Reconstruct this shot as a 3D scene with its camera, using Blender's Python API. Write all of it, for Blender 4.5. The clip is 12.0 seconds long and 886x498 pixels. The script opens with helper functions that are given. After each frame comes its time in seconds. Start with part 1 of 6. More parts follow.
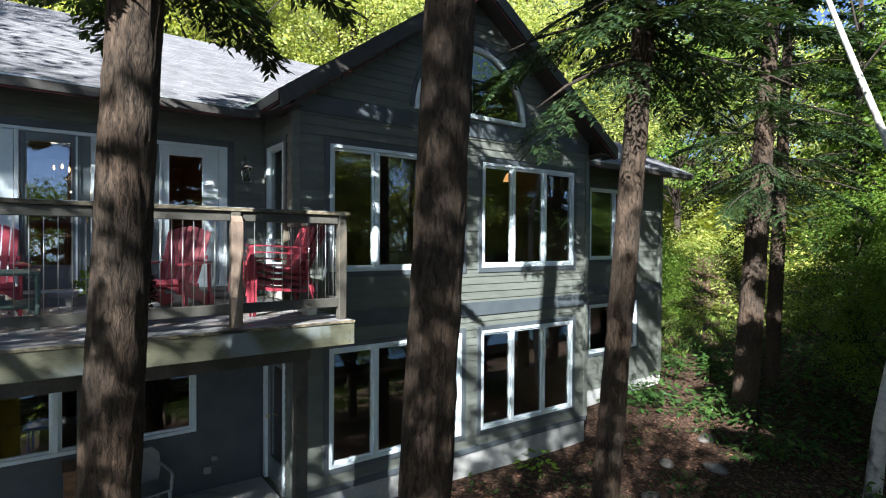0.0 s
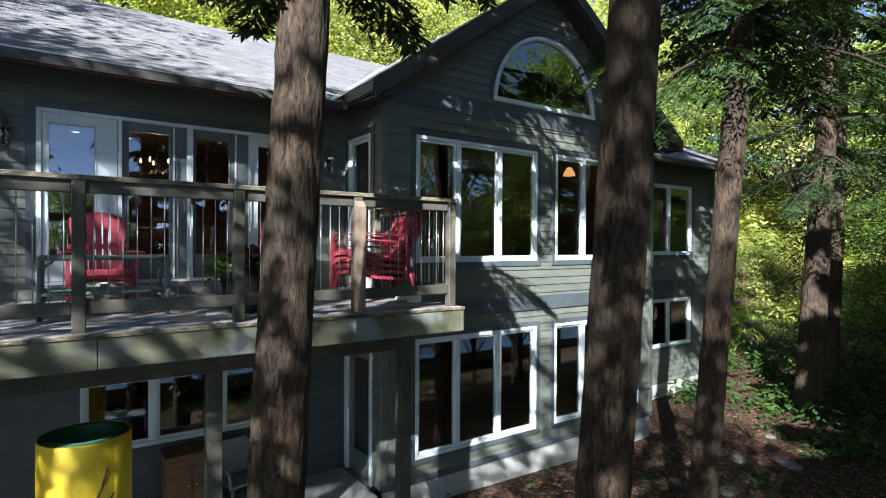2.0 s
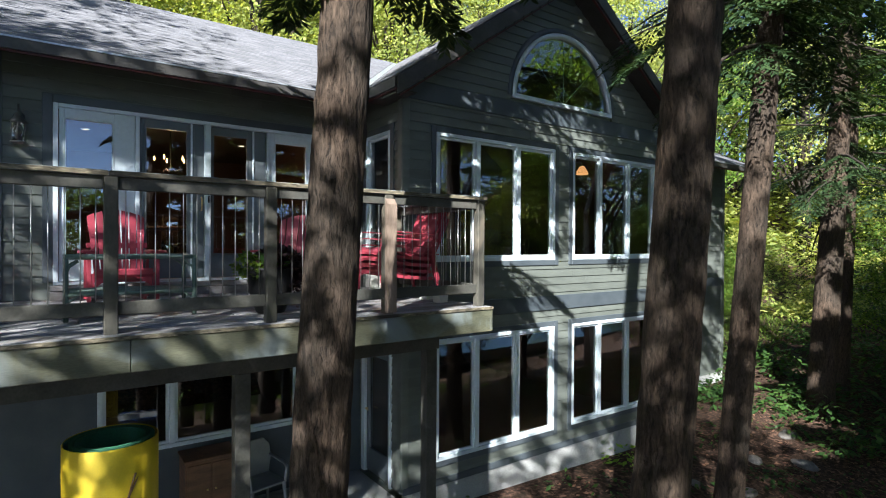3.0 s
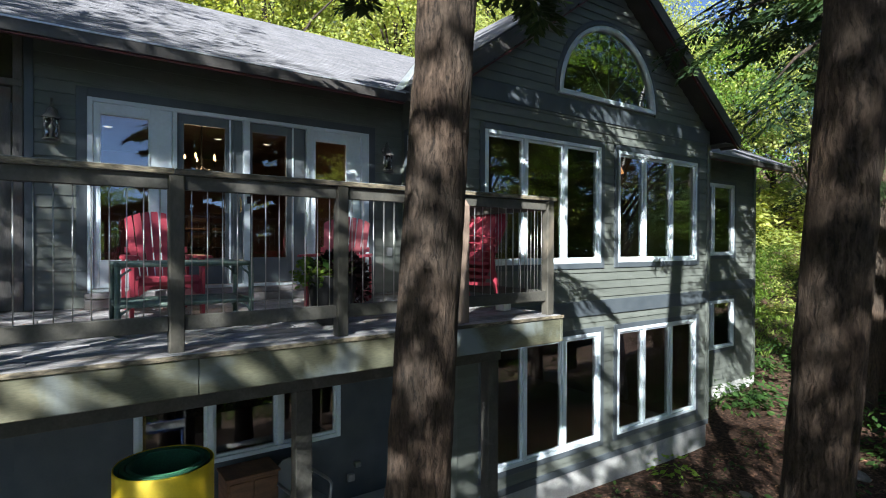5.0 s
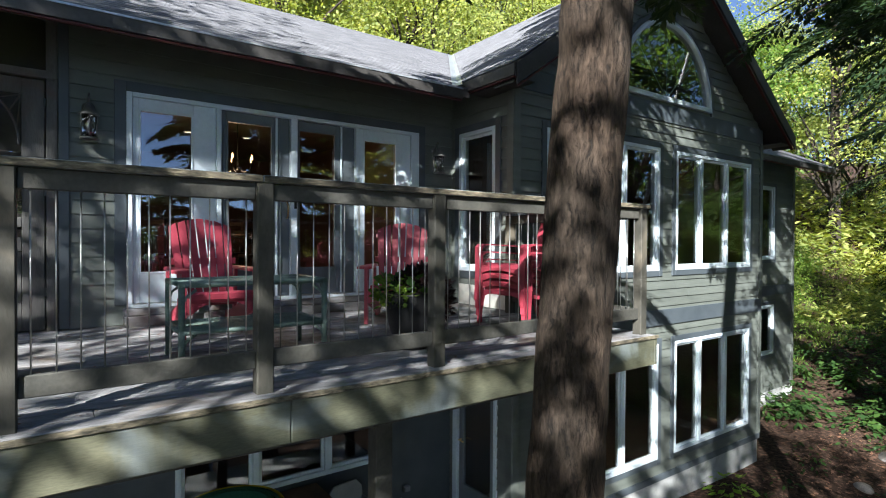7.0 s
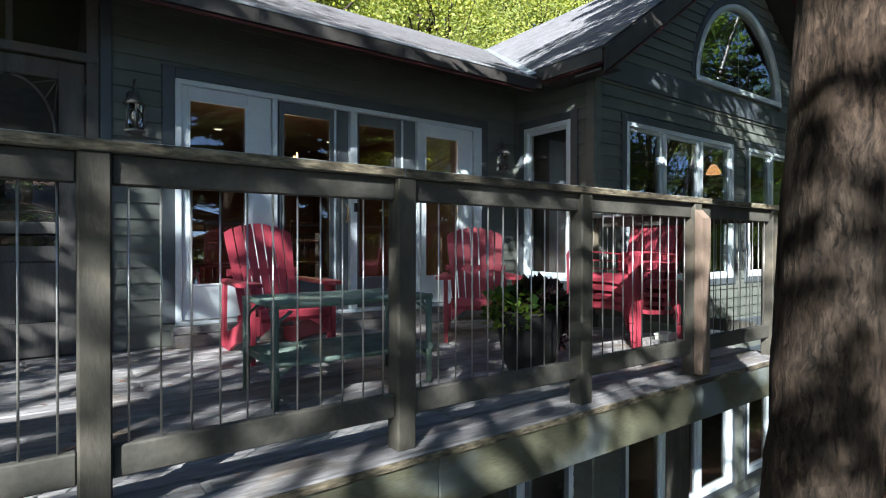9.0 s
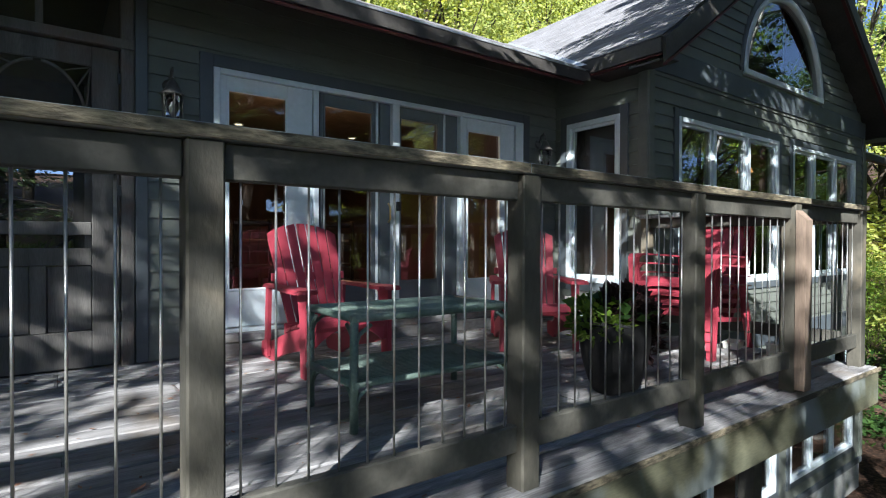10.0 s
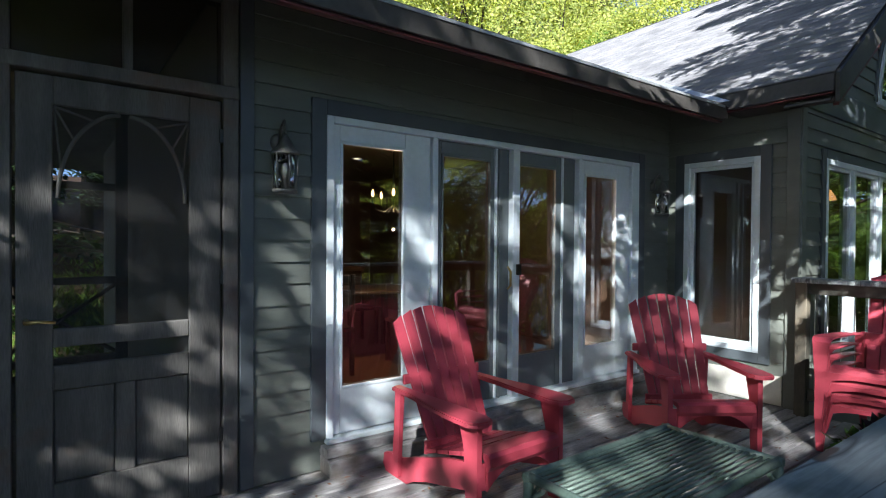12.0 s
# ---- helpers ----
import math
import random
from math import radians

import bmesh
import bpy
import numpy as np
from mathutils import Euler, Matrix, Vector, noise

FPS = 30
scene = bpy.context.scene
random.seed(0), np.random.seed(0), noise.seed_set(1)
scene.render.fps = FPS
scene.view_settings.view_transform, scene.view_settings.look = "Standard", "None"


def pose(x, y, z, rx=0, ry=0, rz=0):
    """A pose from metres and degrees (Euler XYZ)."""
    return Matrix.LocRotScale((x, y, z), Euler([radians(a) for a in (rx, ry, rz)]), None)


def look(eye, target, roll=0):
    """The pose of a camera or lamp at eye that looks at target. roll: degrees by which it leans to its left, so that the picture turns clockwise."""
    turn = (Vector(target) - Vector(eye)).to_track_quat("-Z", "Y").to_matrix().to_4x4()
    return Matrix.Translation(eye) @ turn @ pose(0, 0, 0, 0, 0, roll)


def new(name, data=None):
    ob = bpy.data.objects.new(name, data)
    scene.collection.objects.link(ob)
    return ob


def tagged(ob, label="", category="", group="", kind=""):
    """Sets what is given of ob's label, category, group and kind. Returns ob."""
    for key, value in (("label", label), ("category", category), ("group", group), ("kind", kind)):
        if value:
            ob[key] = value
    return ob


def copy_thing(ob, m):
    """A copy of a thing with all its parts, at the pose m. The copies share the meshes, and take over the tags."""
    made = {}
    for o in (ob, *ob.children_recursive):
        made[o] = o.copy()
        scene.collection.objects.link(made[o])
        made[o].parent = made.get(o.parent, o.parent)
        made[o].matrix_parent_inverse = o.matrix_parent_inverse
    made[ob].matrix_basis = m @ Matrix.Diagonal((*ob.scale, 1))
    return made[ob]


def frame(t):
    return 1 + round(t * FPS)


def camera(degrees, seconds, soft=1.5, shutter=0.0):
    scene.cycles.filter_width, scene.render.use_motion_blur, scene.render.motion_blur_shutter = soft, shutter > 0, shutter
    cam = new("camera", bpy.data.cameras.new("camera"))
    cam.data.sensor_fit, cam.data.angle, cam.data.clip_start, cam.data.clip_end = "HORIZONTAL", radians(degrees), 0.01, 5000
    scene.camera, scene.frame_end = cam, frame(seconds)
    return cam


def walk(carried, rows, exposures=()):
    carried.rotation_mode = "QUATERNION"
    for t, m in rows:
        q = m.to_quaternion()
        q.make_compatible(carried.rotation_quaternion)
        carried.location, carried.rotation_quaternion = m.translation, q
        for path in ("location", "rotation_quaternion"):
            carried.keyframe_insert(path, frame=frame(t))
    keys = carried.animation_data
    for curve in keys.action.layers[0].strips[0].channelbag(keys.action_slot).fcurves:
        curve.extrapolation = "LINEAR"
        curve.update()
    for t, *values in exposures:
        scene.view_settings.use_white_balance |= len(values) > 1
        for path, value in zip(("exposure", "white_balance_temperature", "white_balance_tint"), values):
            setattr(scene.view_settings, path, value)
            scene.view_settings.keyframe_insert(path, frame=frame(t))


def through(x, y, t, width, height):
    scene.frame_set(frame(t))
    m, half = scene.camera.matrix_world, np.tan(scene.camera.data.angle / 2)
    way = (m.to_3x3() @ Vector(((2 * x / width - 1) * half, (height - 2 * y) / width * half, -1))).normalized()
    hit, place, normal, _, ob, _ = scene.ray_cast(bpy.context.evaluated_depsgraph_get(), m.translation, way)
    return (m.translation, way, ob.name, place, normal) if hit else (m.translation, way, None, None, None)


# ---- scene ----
cam = camera(78.8, 12.0, soft=1.1)
PATH = [
    (0, (1.191, -8.586, 0.682), (2.368, -6.969, 0.658), 0.4),
    (0.5, (0.951, -8.384, 0.659), (2.116, -6.758, 0.634), 0.5),
    (1, (0.74, -8.295, 0.601), (1.878, -6.65, 0.583), 0.4),
    (1.5, (0.516, -8.118, 0.558), (1.643, -6.466, 0.541), 0.2),
    (2, (0.309, -7.964, 0.502), (1.451, -6.322, 0.487), 0.3),
    (2.5, (0.169, -7.809, 0.469), (1.321, -6.175, 0.455), 0.3),
    (3, (0.087, -7.669, 0.49), (1.241, -6.035, 0.474), 0.3),
    (5, (-0.237, -6.938, 0.531), (0.921, -5.307, 0.514), 0.2),
    (5.5, (-0.317, -6.734, 0.548), (0.843, -5.105, 0.53), 0.2),
    (6, (-0.393, -6.52, 0.569), (0.767, -4.891, 0.549), 0.2),
    (6.5, (-0.463, -6.292, 0.613), (0.697, -4.663, 0.591), 0.2),
    (7, (-0.539, -6.061, 0.654), (0.623, -4.433, 0.63), 0.3),
    (9, (-0.828, -5.059, 0.692), (0.341, -3.436, 0.677), 0.1),
    (9.5, (-0.924, -4.802, 0.686), (0.247, -3.181, 0.668), 0.2),
    (10, (-1.033, -4.521, 0.723), (0.143, -2.903, 0.701), 0.2),
    (10.5, (-1.135, -4.23, 0.848), (0.042, -2.614, 0.824), 0.2),
    (11, (-1.232, -3.912, 1.023), (-0.053, -2.297, 0.997), 0.3),
    (11.5, (-1.344, -3.571, 1.175), (-0.159, -1.959, 1.153), 0.3),
    (12, (-1.438, -3.241, 1.3), (-0.252, -1.631, 1.273), 0.4),
]
walk(cam, [(t, look(eye, target, roll)) for t, eye, target, roll in PATH], [(0, 2.10), (3, 2.02), (6, 1.96), (9, 1.97), (11, 2.02), (12, 2.10)])

# ---- light ----
SUN_AZ, SUN_EL = 231.0, 31.0          # where the sun stands: degrees clockwise from +y, and above the horizon
sun_dir = Vector((math.sin(radians(SUN_AZ)) * math.cos(radians(SUN_EL)), math.cos(radians(SUN_AZ)) * math.cos(radians(SUN_EL)), math.sin(radians(SUN_EL))))
world = bpy.data.worlds.new("sky")
world.use_nodes = True
scene.world = world
wn = world.node_tree.nodes
sky = wn.new("ShaderNodeTexSky")
sky.sky_type, sky.sun_disc = "NISHITA", False
sky.air_density, sky.dust_density, sky.ozone_density = 0.27, 0.18, 1.0      # clear, thin northern air
sky.sun_elevation, sky.sun_rotation = radians(SUN_EL), radians(SUN_AZ)
world.node_tree.links.new(sky.outputs[0], wn["Background"].inputs[0])
wn["Background"].inputs[1].default_value = 0.10
sun = new("sun", bpy.data.lights.new("sun", "SUN"))
sun.data.energy, sun.data.angle, sun.data.color = 5.0, radians(0.55), (1.0, 0.97, 0.93)
sun.matrix_world = look(sun_dir * 60, (0, 0, 0))
scene.view_settings.use_white_balance = True
scene.view_settings.white_balance_temperature, scene.view_settings.white_balance_tint = 6200, 7


# ---- materials ----
def mat(name, rough=0.6, metal=0.0, spec=0.5):
    m = bpy.data.materials.new(name)
    m.use_nodes = True
    b = m.node_tree.nodes["Principled BSDF"]
    b.inputs["Roughness"].default_value = rough
    b.inputs["Metallic"].default_value = metal
    b.inputs["Specular IOR Level"].default_value = spec
    return m, m.node_tree.nodes, m.node_tree.links, b


def ramp(nodes, links, fac, stops):
    r = nodes.new("ShaderNodeValToRGB")
    while len(r.color_ramp.elements) < len(stops):
        r.color_ramp.elements.new(0.5)
    for e, (p, c) in zip(r.color_ramp.elements, stops):
        e.position, e.color = p, (*c, 1)
    links.new(fac, r.inputs[0])
    return r.outputs[0]


def world_noise(nodes, links, scale, stretch=(1, 1, 1), detail=5.0, distort=0.0):
    g = nodes.new("ShaderNodeNewGeometry")
    mp = nodes.new("ShaderNodeMapping")
    mp.inputs["Scale"].default_value = stretch
    n = nodes.new("ShaderNodeTexNoise")
    n.inputs["Scale"].default_value, n.inputs["Detail"].default_value, n.inputs["Distortion"].default_value = scale, detail, distort
    links.new(g.outputs["Position"], mp.inputs[0])
    links.new(mp.outputs[0], n.inputs["Vector"])
    return n.outputs["Fac"]


def mixed(nodes, links, fac, a, b, mode="MIX"):
    x = nodes.new("ShaderNodeMix")
    x.data_type, x.blend_type = "RGBA", mode
    for sock, v in ((x.inputs["Factor"], fac), (x.inputs["A"], a), (x.inputs["B"], b)):
        if isinstance(v, (int, float)):
            sock.default_value = v
        elif isinstance(v, tuple):
            sock.default_value = (*v, 1)
        else:
            links.new(v, sock)
    return x.outputs["Result"]


def bump(nodes, links, b, height, strength, dist):
    n = nodes.new("ShaderNodeBump")
    n.inputs["Strength"].default_value, n.inputs["Distance"].default_value = strength, dist
    links.new(height, n.inputs["Height"])
    links.new(n.outputs[0], b.inputs["Normal"])


def varied(nodes, links, colour, amount=0.25, island=False):
    """Shift a colour's brightness from piece to piece."""
    src = nodes.new("ShaderNodeNewGeometry").outputs["Random Per Island"] if island else nodes.new("ShaderNodeObjectInfo").outputs["Random"]
    mr = nodes.new("ShaderNodeMapRange")
    mr.inputs["To Min"].default_value, mr.inputs["To Max"].default_value = 1 - amount, 1 + amount
    links.new(src, mr.inputs["Value"])
    hsv = nodes.new("ShaderNodeHueSaturation")
    links.new(colour, hsv.inputs["Color"])
    links.new(mr.outputs[0], hsv.inputs["Value"])
    return hsv.outputs[0]


def surface(name, c0, c1, scale=4.0, stretch=(1, 1, 1), rough=0.6, fine=60.0, bump_h=0.15, dist=0.004, vary=0.0, island=False, metal=0.0, spec=0.5, dirt=None, dirt_at=0.62, grit=(0.72, 1.15)):
    """A material of two colours, broad blotches, fine grain and relief, in world metres."""
    m, n, l, b = mat(name, rough, metal, spec)
    broad = world_noise(n, l, scale, stretch)
    col = ramp(n, l, broad, [(0.3, c0), (0.7, c1)])
    grain = world_noise(n, l, fine, stretch)
    g = ramp(n, l, grain, [(0.25, (grit[0],) * 3), (0.75, (grit[1],) * 3)])
    col = mixed(n, l, 1.0, col, g, "MULTIPLY")
    if dirt:
        patch = ramp(n, l, world_noise(n, l, 1.7, (1, 1, 1), 6.0, 0.8), [(dirt_at - 0.08, (0, 0, 0)), (dirt_at + 0.08, (1, 1, 1))])
        col = mixed(n, l, patch, col, dirt)
    if vary:
        col = varied(n, l, col, vary, island)
    l.new(col, b.inputs["Base Color"])
    if bump_h:
        bump(n, l, b, grain, bump_h, dist)
    return m


M = {}
M["siding"] = surface("siding_paint", (0.100, 0.112, 0.100), (0.130, 0.143, 0.128), 2.5, (1, 1, 4), 0.55, 40, 0.12, 0.003, 0.10, grit=(0.93, 1.04))
M["trim"] = surface("trim_paint", (0.055, 0.068, 0.08), (0.08, 0.095, 0.108), 3, (1, 1, 1), 0.5, 50, 0.1, 0.003, grit=(0.93, 1.04))
# white vinyl, with the blue of sky-lit shade tinted into its colour
M["white"] = surface("white_vinyl", (0.58, 0.655, 0.715), (0.66, 0.735, 0.785), 2, (1, 1, 1), 0.35, 30, 0.03, 0.001, grit=(0.93, 1.04))
M["storm"] = surface("storm_door_grey", (0.112, 0.133, 0.147), (0.140, 0.161, 0.175), 2, (1, 1, 1), 0.4, 30, 0.03, 0.001, grit=(0.93, 1.04))
M["fascia"] = surface("fascia_paint", (0.036, 0.033, 0.031), (0.062, 0.058, 0.055), 3, (1, 1, 1), 0.55, 30, 0.15, 0.003)
M["red_trim"] = surface("red_brown_trim", (0.065, 0.012, 0.013), (0.11, 0.02, 0.02), 3, (1, 1, 1), 0.5, 30, 0.1, 0.002)
M["stone"] = surface("field_stone", (0.09, 0.085, 0.08), (0.19, 0.175, 0.165), 6, (1, 1, 1), 0.85, 50, 0.5, 0.006, dirt=(0.06, 0.05, 0.04), dirt_at=0.55)
M["concrete"] = surface("foundation_concrete", (0.30, 0.31, 0.31), (0.48, 0.48, 0.47), 1.2, (1, 1, 1.6), 0.85, 60, 0.35, 0.006, dirt=(0.17, 0.18, 0.17), dirt_at=0.6)
M["shingle"] = surface("asphalt_shingle", (0.125, 0.127, 0.142), (0.205, 0.205, 0.222), 5, (1, 1, 1), 0.62, 180, 0.5, 0.003, 0.20, True, spec=0.5)
M["shingle_edge"] = surface("shingle_cut_edge", (0.11, 0.11, 0.12), (0.18, 0.18, 0.19), 8, (1, 1, 1), 0.9, 90, 0.3, 0.002)
M["deck"] = surface("weathered_decking", (0.165, 0.163, 0.168), (0.315, 0.31, 0.318), 4.0, (0.4, 5, 1), 0.70, 30, 0.8, 0.006, 0.24, dirt=(0.13, 0.105, 0.08), dirt_at=0.62, grit=(0.55, 1.25))
M["rail"] = surface("weathered_rail_timber", (0.036, 0.037, 0.032), (0.080, 0.076, 0.064), 4, (1, 3, 1), 0.75, 45, 0.45, 0.004, 0.12, dirt=(0.17, 0.16, 0.14), dirt_at=0.68)
M["flashing"] = surface("galvanised_flashing", (0.42, 0.45, 0.48), (0.58, 0.61, 0.64), 3, (1, 1, 1), 0.35, 40, 0.1, 0.002, metal=0.6)
M["post"] = surface("weathered_post_timber", (0.037, 0.036, 0.030), (0.080, 0.074, 0.058), 4, (1.6, 1.6, 0.7), 0.75, 38, 0.5, 0.004, 0.12, dirt=(0.15, 0.125, 0.09), dirt_at=0.64, grit=(0.8, 1.12))
M["new_post"] = surface("newer_post_timber", (0.17, 0.125, 0.095), (0.27, 0.20, 0.155), 3, (4, 4, 0.5), 0.7, 35, 0.5, 0.004, 0.05)
M["cap_edge"] = surface("flaked_cap_edge", (0.045, 0.04, 0.027), (0.30, 0.255, 0.175), 40, (0.4, 1, 1.6), 0.8, 90, 0.8, 0.006, 0.05, dirt=(0.035, 0.03, 0.022), dirt_at=0.56, grit=(0.55, 1.3))
def cap_timber(name):
    """Silvered plank: grey grain tinted with bluish sky sheen, long drying cracks, knots and lichen."""
    m, n, l, b = mat(name, 0.6, 0.0, 0.5)
    col = ramp(n, l, world_noise(n, l, 5.0, (0.7, 3, 1), 5.0, 0.7), [(0.34, (0.13, 0.155, 0.165)), (0.5, (0.25, 0.28, 0.29)), (0.66, (0.38, 0.40, 0.41))])
    grain = world_noise(n, l, 40.0, (0.12, 2.0, 1), 4.0, 0.6)
    col = mixed(n, l, 1.0, col, ramp(n, l, grain, [(0.3, (0.62, 0.62, 0.62)), (0.7, (1.15, 1.15, 1.15))]), "MULTIPLY")
    crack = world_noise(n, l, 9.0, (0.07, 1.6, 0.2), 2.0, 0.5)
    col = mixed(n, l, ramp(n, l, crack, [(0.485, (0, 0, 0)), (0.5, (1, 1, 1)), (0.515, (0, 0, 0))]), col, (0.06, 0.06, 0.065))
    knot = world_noise(n, l, 13.0, (0.6, 1, 1), 1.0, 0.4)
    col = mixed(n, l, ramp(n, l, knot, [(0.69, (0, 0, 0)), (0.72, (1, 1, 1))]), col, (0.09, 0.055, 0.04))
    l.new(col, b.inputs["Base Color"])
    bump(n, l, b, grain, 0.5, 0.004)
    return m


M["cap"] = cap_timber("weathered_cap_rail")
M["beam"] = surface("pressure_treated_fascia", (0.058, 0.063, 0.042), (0.130, 0.126, 0.080), 1.8, (0.6, 1, 3), 0.72, 40, 0.35, 0.004, 0.12, dirt=(0.15, 0.175, 0.18), dirt_at=0.57)
M["porch"] = surface("porch_timber", (0.07, 0.068, 0.066), (0.14, 0.132, 0.125), 3, (4, 4, 0.5), 0.75, 45, 0.5, 0.004, 0.12, dirt=(0.12, 0.07, 0.05), dirt_at=0.66)
M["steel"] = surface("aluminium_rod", (0.42, 0.42, 0.41), (0.55, 0.55, 0.53), 8, (1, 1, 1), 0.30, 80, 0.05, 0.001, metal=0.75)
M["red"] = surface("red_resin", (0.30, 0.036, 0.058), (0.39, 0.05, 0.078), 4, (1, 1, 1), 0.5, 70, 0.12, 0.002, grit=(0.93, 1.04))
M["bamboo"] = surface("green_painted_cane", (0.085, 0.135, 0.115), (0.17, 0.23, 0.20), 9, (1, 1, 1), 0.5, 60, 0.3, 0.003)
M["pot"] = surface("black_planter", (0.010, 0.010, 0.011), (0.018, 0.018, 0.019), 5, (1, 1, 1), 0.6, 50, 0.1, 0.002, spec=0.25)
M["soil"] = surface("potting_soil", (0.03, 0.02, 0.014), (0.06, 0.042, 0.03), 20, (1, 1, 1), 0.9, 90, 0.7, 0.01)
M["lantern"] = surface("aged_pewter", (0.10, 0.10, 0.098), (0.19, 0.188, 0.18), 12, (1, 1, 1), 0.5, 90, 0.2, 0.002, metal=0.35)
M["brass"] = surface("brass", (0.72, 0.52, 0.20), (0.82, 0.62, 0.28), 9, (1, 1, 1), 0.28, 90, 0.05, 0.001, metal=1.0)
M["black"] = surface("black_metal", (0.012, 0.012, 0.012), (0.025, 0.025, 0.025), 9, (1, 1, 1), 0.45, 60, 0.1, 0.001)
M["yellow"] = surface("yellow_foam", (0.72, 0.50, 0.015), (0.82, 0.60, 0.025), 4, (1, 1, 1), 0.6, 60, 0.2, 0.003, grit=(0.93, 1.04))
M["green_foam"] = surface("green_foam", (0.03, 0.13, 0.075), (0.045, 0.18, 0.10), 4, (1, 1, 1), 0.65, 60, 0.2, 0.003)
M["blue"] = surface("blue_plastic", (0.02, 0.11, 0.50), (0.035, 0.15, 0.60), 4, (1, 1, 1), 0.45, 60, 0.1, 0.002)
M["grey_plastic"] = surface("grey_plastic", (0.20, 0.21, 0.22), (0.28, 0.29, 0.30), 4, (1, 1, 1), 0.5, 60, 0.1, 0.002, grit=(0.93, 1.04))
M["old_wood"] = surface("brown_wood", (0.12, 0.06, 0.03), (0.24, 0.12, 0.06), 3, (1, 1, 5), 0.6, 40, 0.3, 0.003)
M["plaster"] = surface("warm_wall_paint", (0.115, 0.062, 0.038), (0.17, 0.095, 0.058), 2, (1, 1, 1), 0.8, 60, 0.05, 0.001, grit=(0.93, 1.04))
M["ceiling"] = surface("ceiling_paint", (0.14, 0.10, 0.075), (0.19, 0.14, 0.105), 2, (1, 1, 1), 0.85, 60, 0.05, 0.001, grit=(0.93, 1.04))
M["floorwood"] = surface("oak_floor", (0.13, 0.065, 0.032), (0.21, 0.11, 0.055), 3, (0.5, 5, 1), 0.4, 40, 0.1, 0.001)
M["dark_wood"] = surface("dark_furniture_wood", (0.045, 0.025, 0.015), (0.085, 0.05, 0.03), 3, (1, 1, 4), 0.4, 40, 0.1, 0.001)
M["fabric"] = surface("beige_fabric", (0.16, 0.13, 0.10), (0.22, 0.18, 0.14), 5, (1, 1, 1), 0.9, 120, 0.3, 0.002)
M["box"] = surface("offwhite_plastic_box", (0.62, 0.61, 0.56), (0.72, 0.71, 0.66), 5, (1, 1, 1), 0.5, 60, 0.1, 0.001, grit=(0.93, 1.04))
M["leaf_litter_piece"] = surface("dry_leaf", (0.12, 0.055, 0.032), (0.26, 0.135, 0.08), 6, (1, 1, 1), 0.8, 60, 0.2, 0.002, 0.4, True)
M["birch"] = surface("birch_bark", (0.42, 0.41, 0.39), (0.56, 0.55, 0.52), 4, (1, 1, 3), 0.7, 30, 0.3, 0.004, dirt=(0.06, 0.055, 0.05), dirt_at=0.60)
M["metal_flash"] = surface("valley_flashing", (0.45, 0.50, 0.58), (0.55, 0.60, 0.68), 4, (1, 1, 1), 0.3, 40, 0.05, 0.001, metal=1.0)


def bark_material(name, dark, light, scale=12.0):
    """Scaly plates parted by dark upright fissures."""
    m, n, l, b = mat(name, 0.9, 0.0, 0.2)
    g = n.new("ShaderNodeNewGeometry")
    warp = n.new("ShaderNodeTexNoise")
    warp.inputs["Scale"].default_value, warp.inputs["Detail"].default_value = 9.0, 4.0
    l.new(g.outputs["Position"], warp.inputs["Vector"])
    add = n.new("ShaderNodeMix")
    add.data_type, add.blend_type = "RGBA", "LINEAR_LIGHT"
    add.inputs["Factor"].default_value = 0.035
    l.new(g.outputs["Position"], add.inputs["A"])
    l.new(warp.outputs["Color"], add.inputs["B"])
    flake = n.new("ShaderNodeMapping")
    flake.inputs["Scale"].default_value = (scale, scale, scale * 0.20)
    l.new(add.outputs["Result"], flake.inputs[0])
    v = n.new("ShaderNodeTexNoise")
    v.inputs["Scale"].default_value, v.inputs["Detail"].default_value, v.inputs["Roughness"].default_value = 3.2, 9.0, 0.68
    l.new(flake.outputs[0], v.inputs["Vector"])
    plate = ramp(n, l, v.outputs["Fac"], [(0.36, (0, 0, 0)), (0.46, (0.55,) * 3), (0.56, (0.85,) * 3), (0.68, (1, 1, 1))])
    fine = world_noise(n, l, 60, (1, 1, 0.35), 8.0, 0.5)
    broad = world_noise(n, l, 2.6, (1, 1, 0.6), 4.0)
    col = ramp(n, l, fine, [(0.3, tuple(0.6 * c for c in light)), (0.7, tuple(1.2 * c for c in light))])
    col = mixed(n, l, plate, dark, col)
    tone = ramp(n, l, broad, [(0.3, (0.62, 0.66, 0.68)), (0.7, (1.15, 1.06, 1.0))])
    col = mixed(n, l, 1.0, col, tone, "MULTIPLY")
    l.new(col, b.inputs["Base Color"])
    h = n.new("ShaderNodeMath")
    h.operation = "MULTIPLY_ADD"
    h.inputs[1].default_value = 0.35
    l.new(fine, h.inputs[0])
    l.new(plate, h.inputs[2])
    bump(n, l, b, h.outputs[0], 1.0, 0.012)
    return m


M["bark"] = bark_material("hemlock_bark", (0.022, 0.018, 0.015), (0.090, 0.066, 0.049))
M["bark_far"] = bark_material("dark_bark", (0.014, 0.012, 0.011), (0.075, 0.060, 0.050))


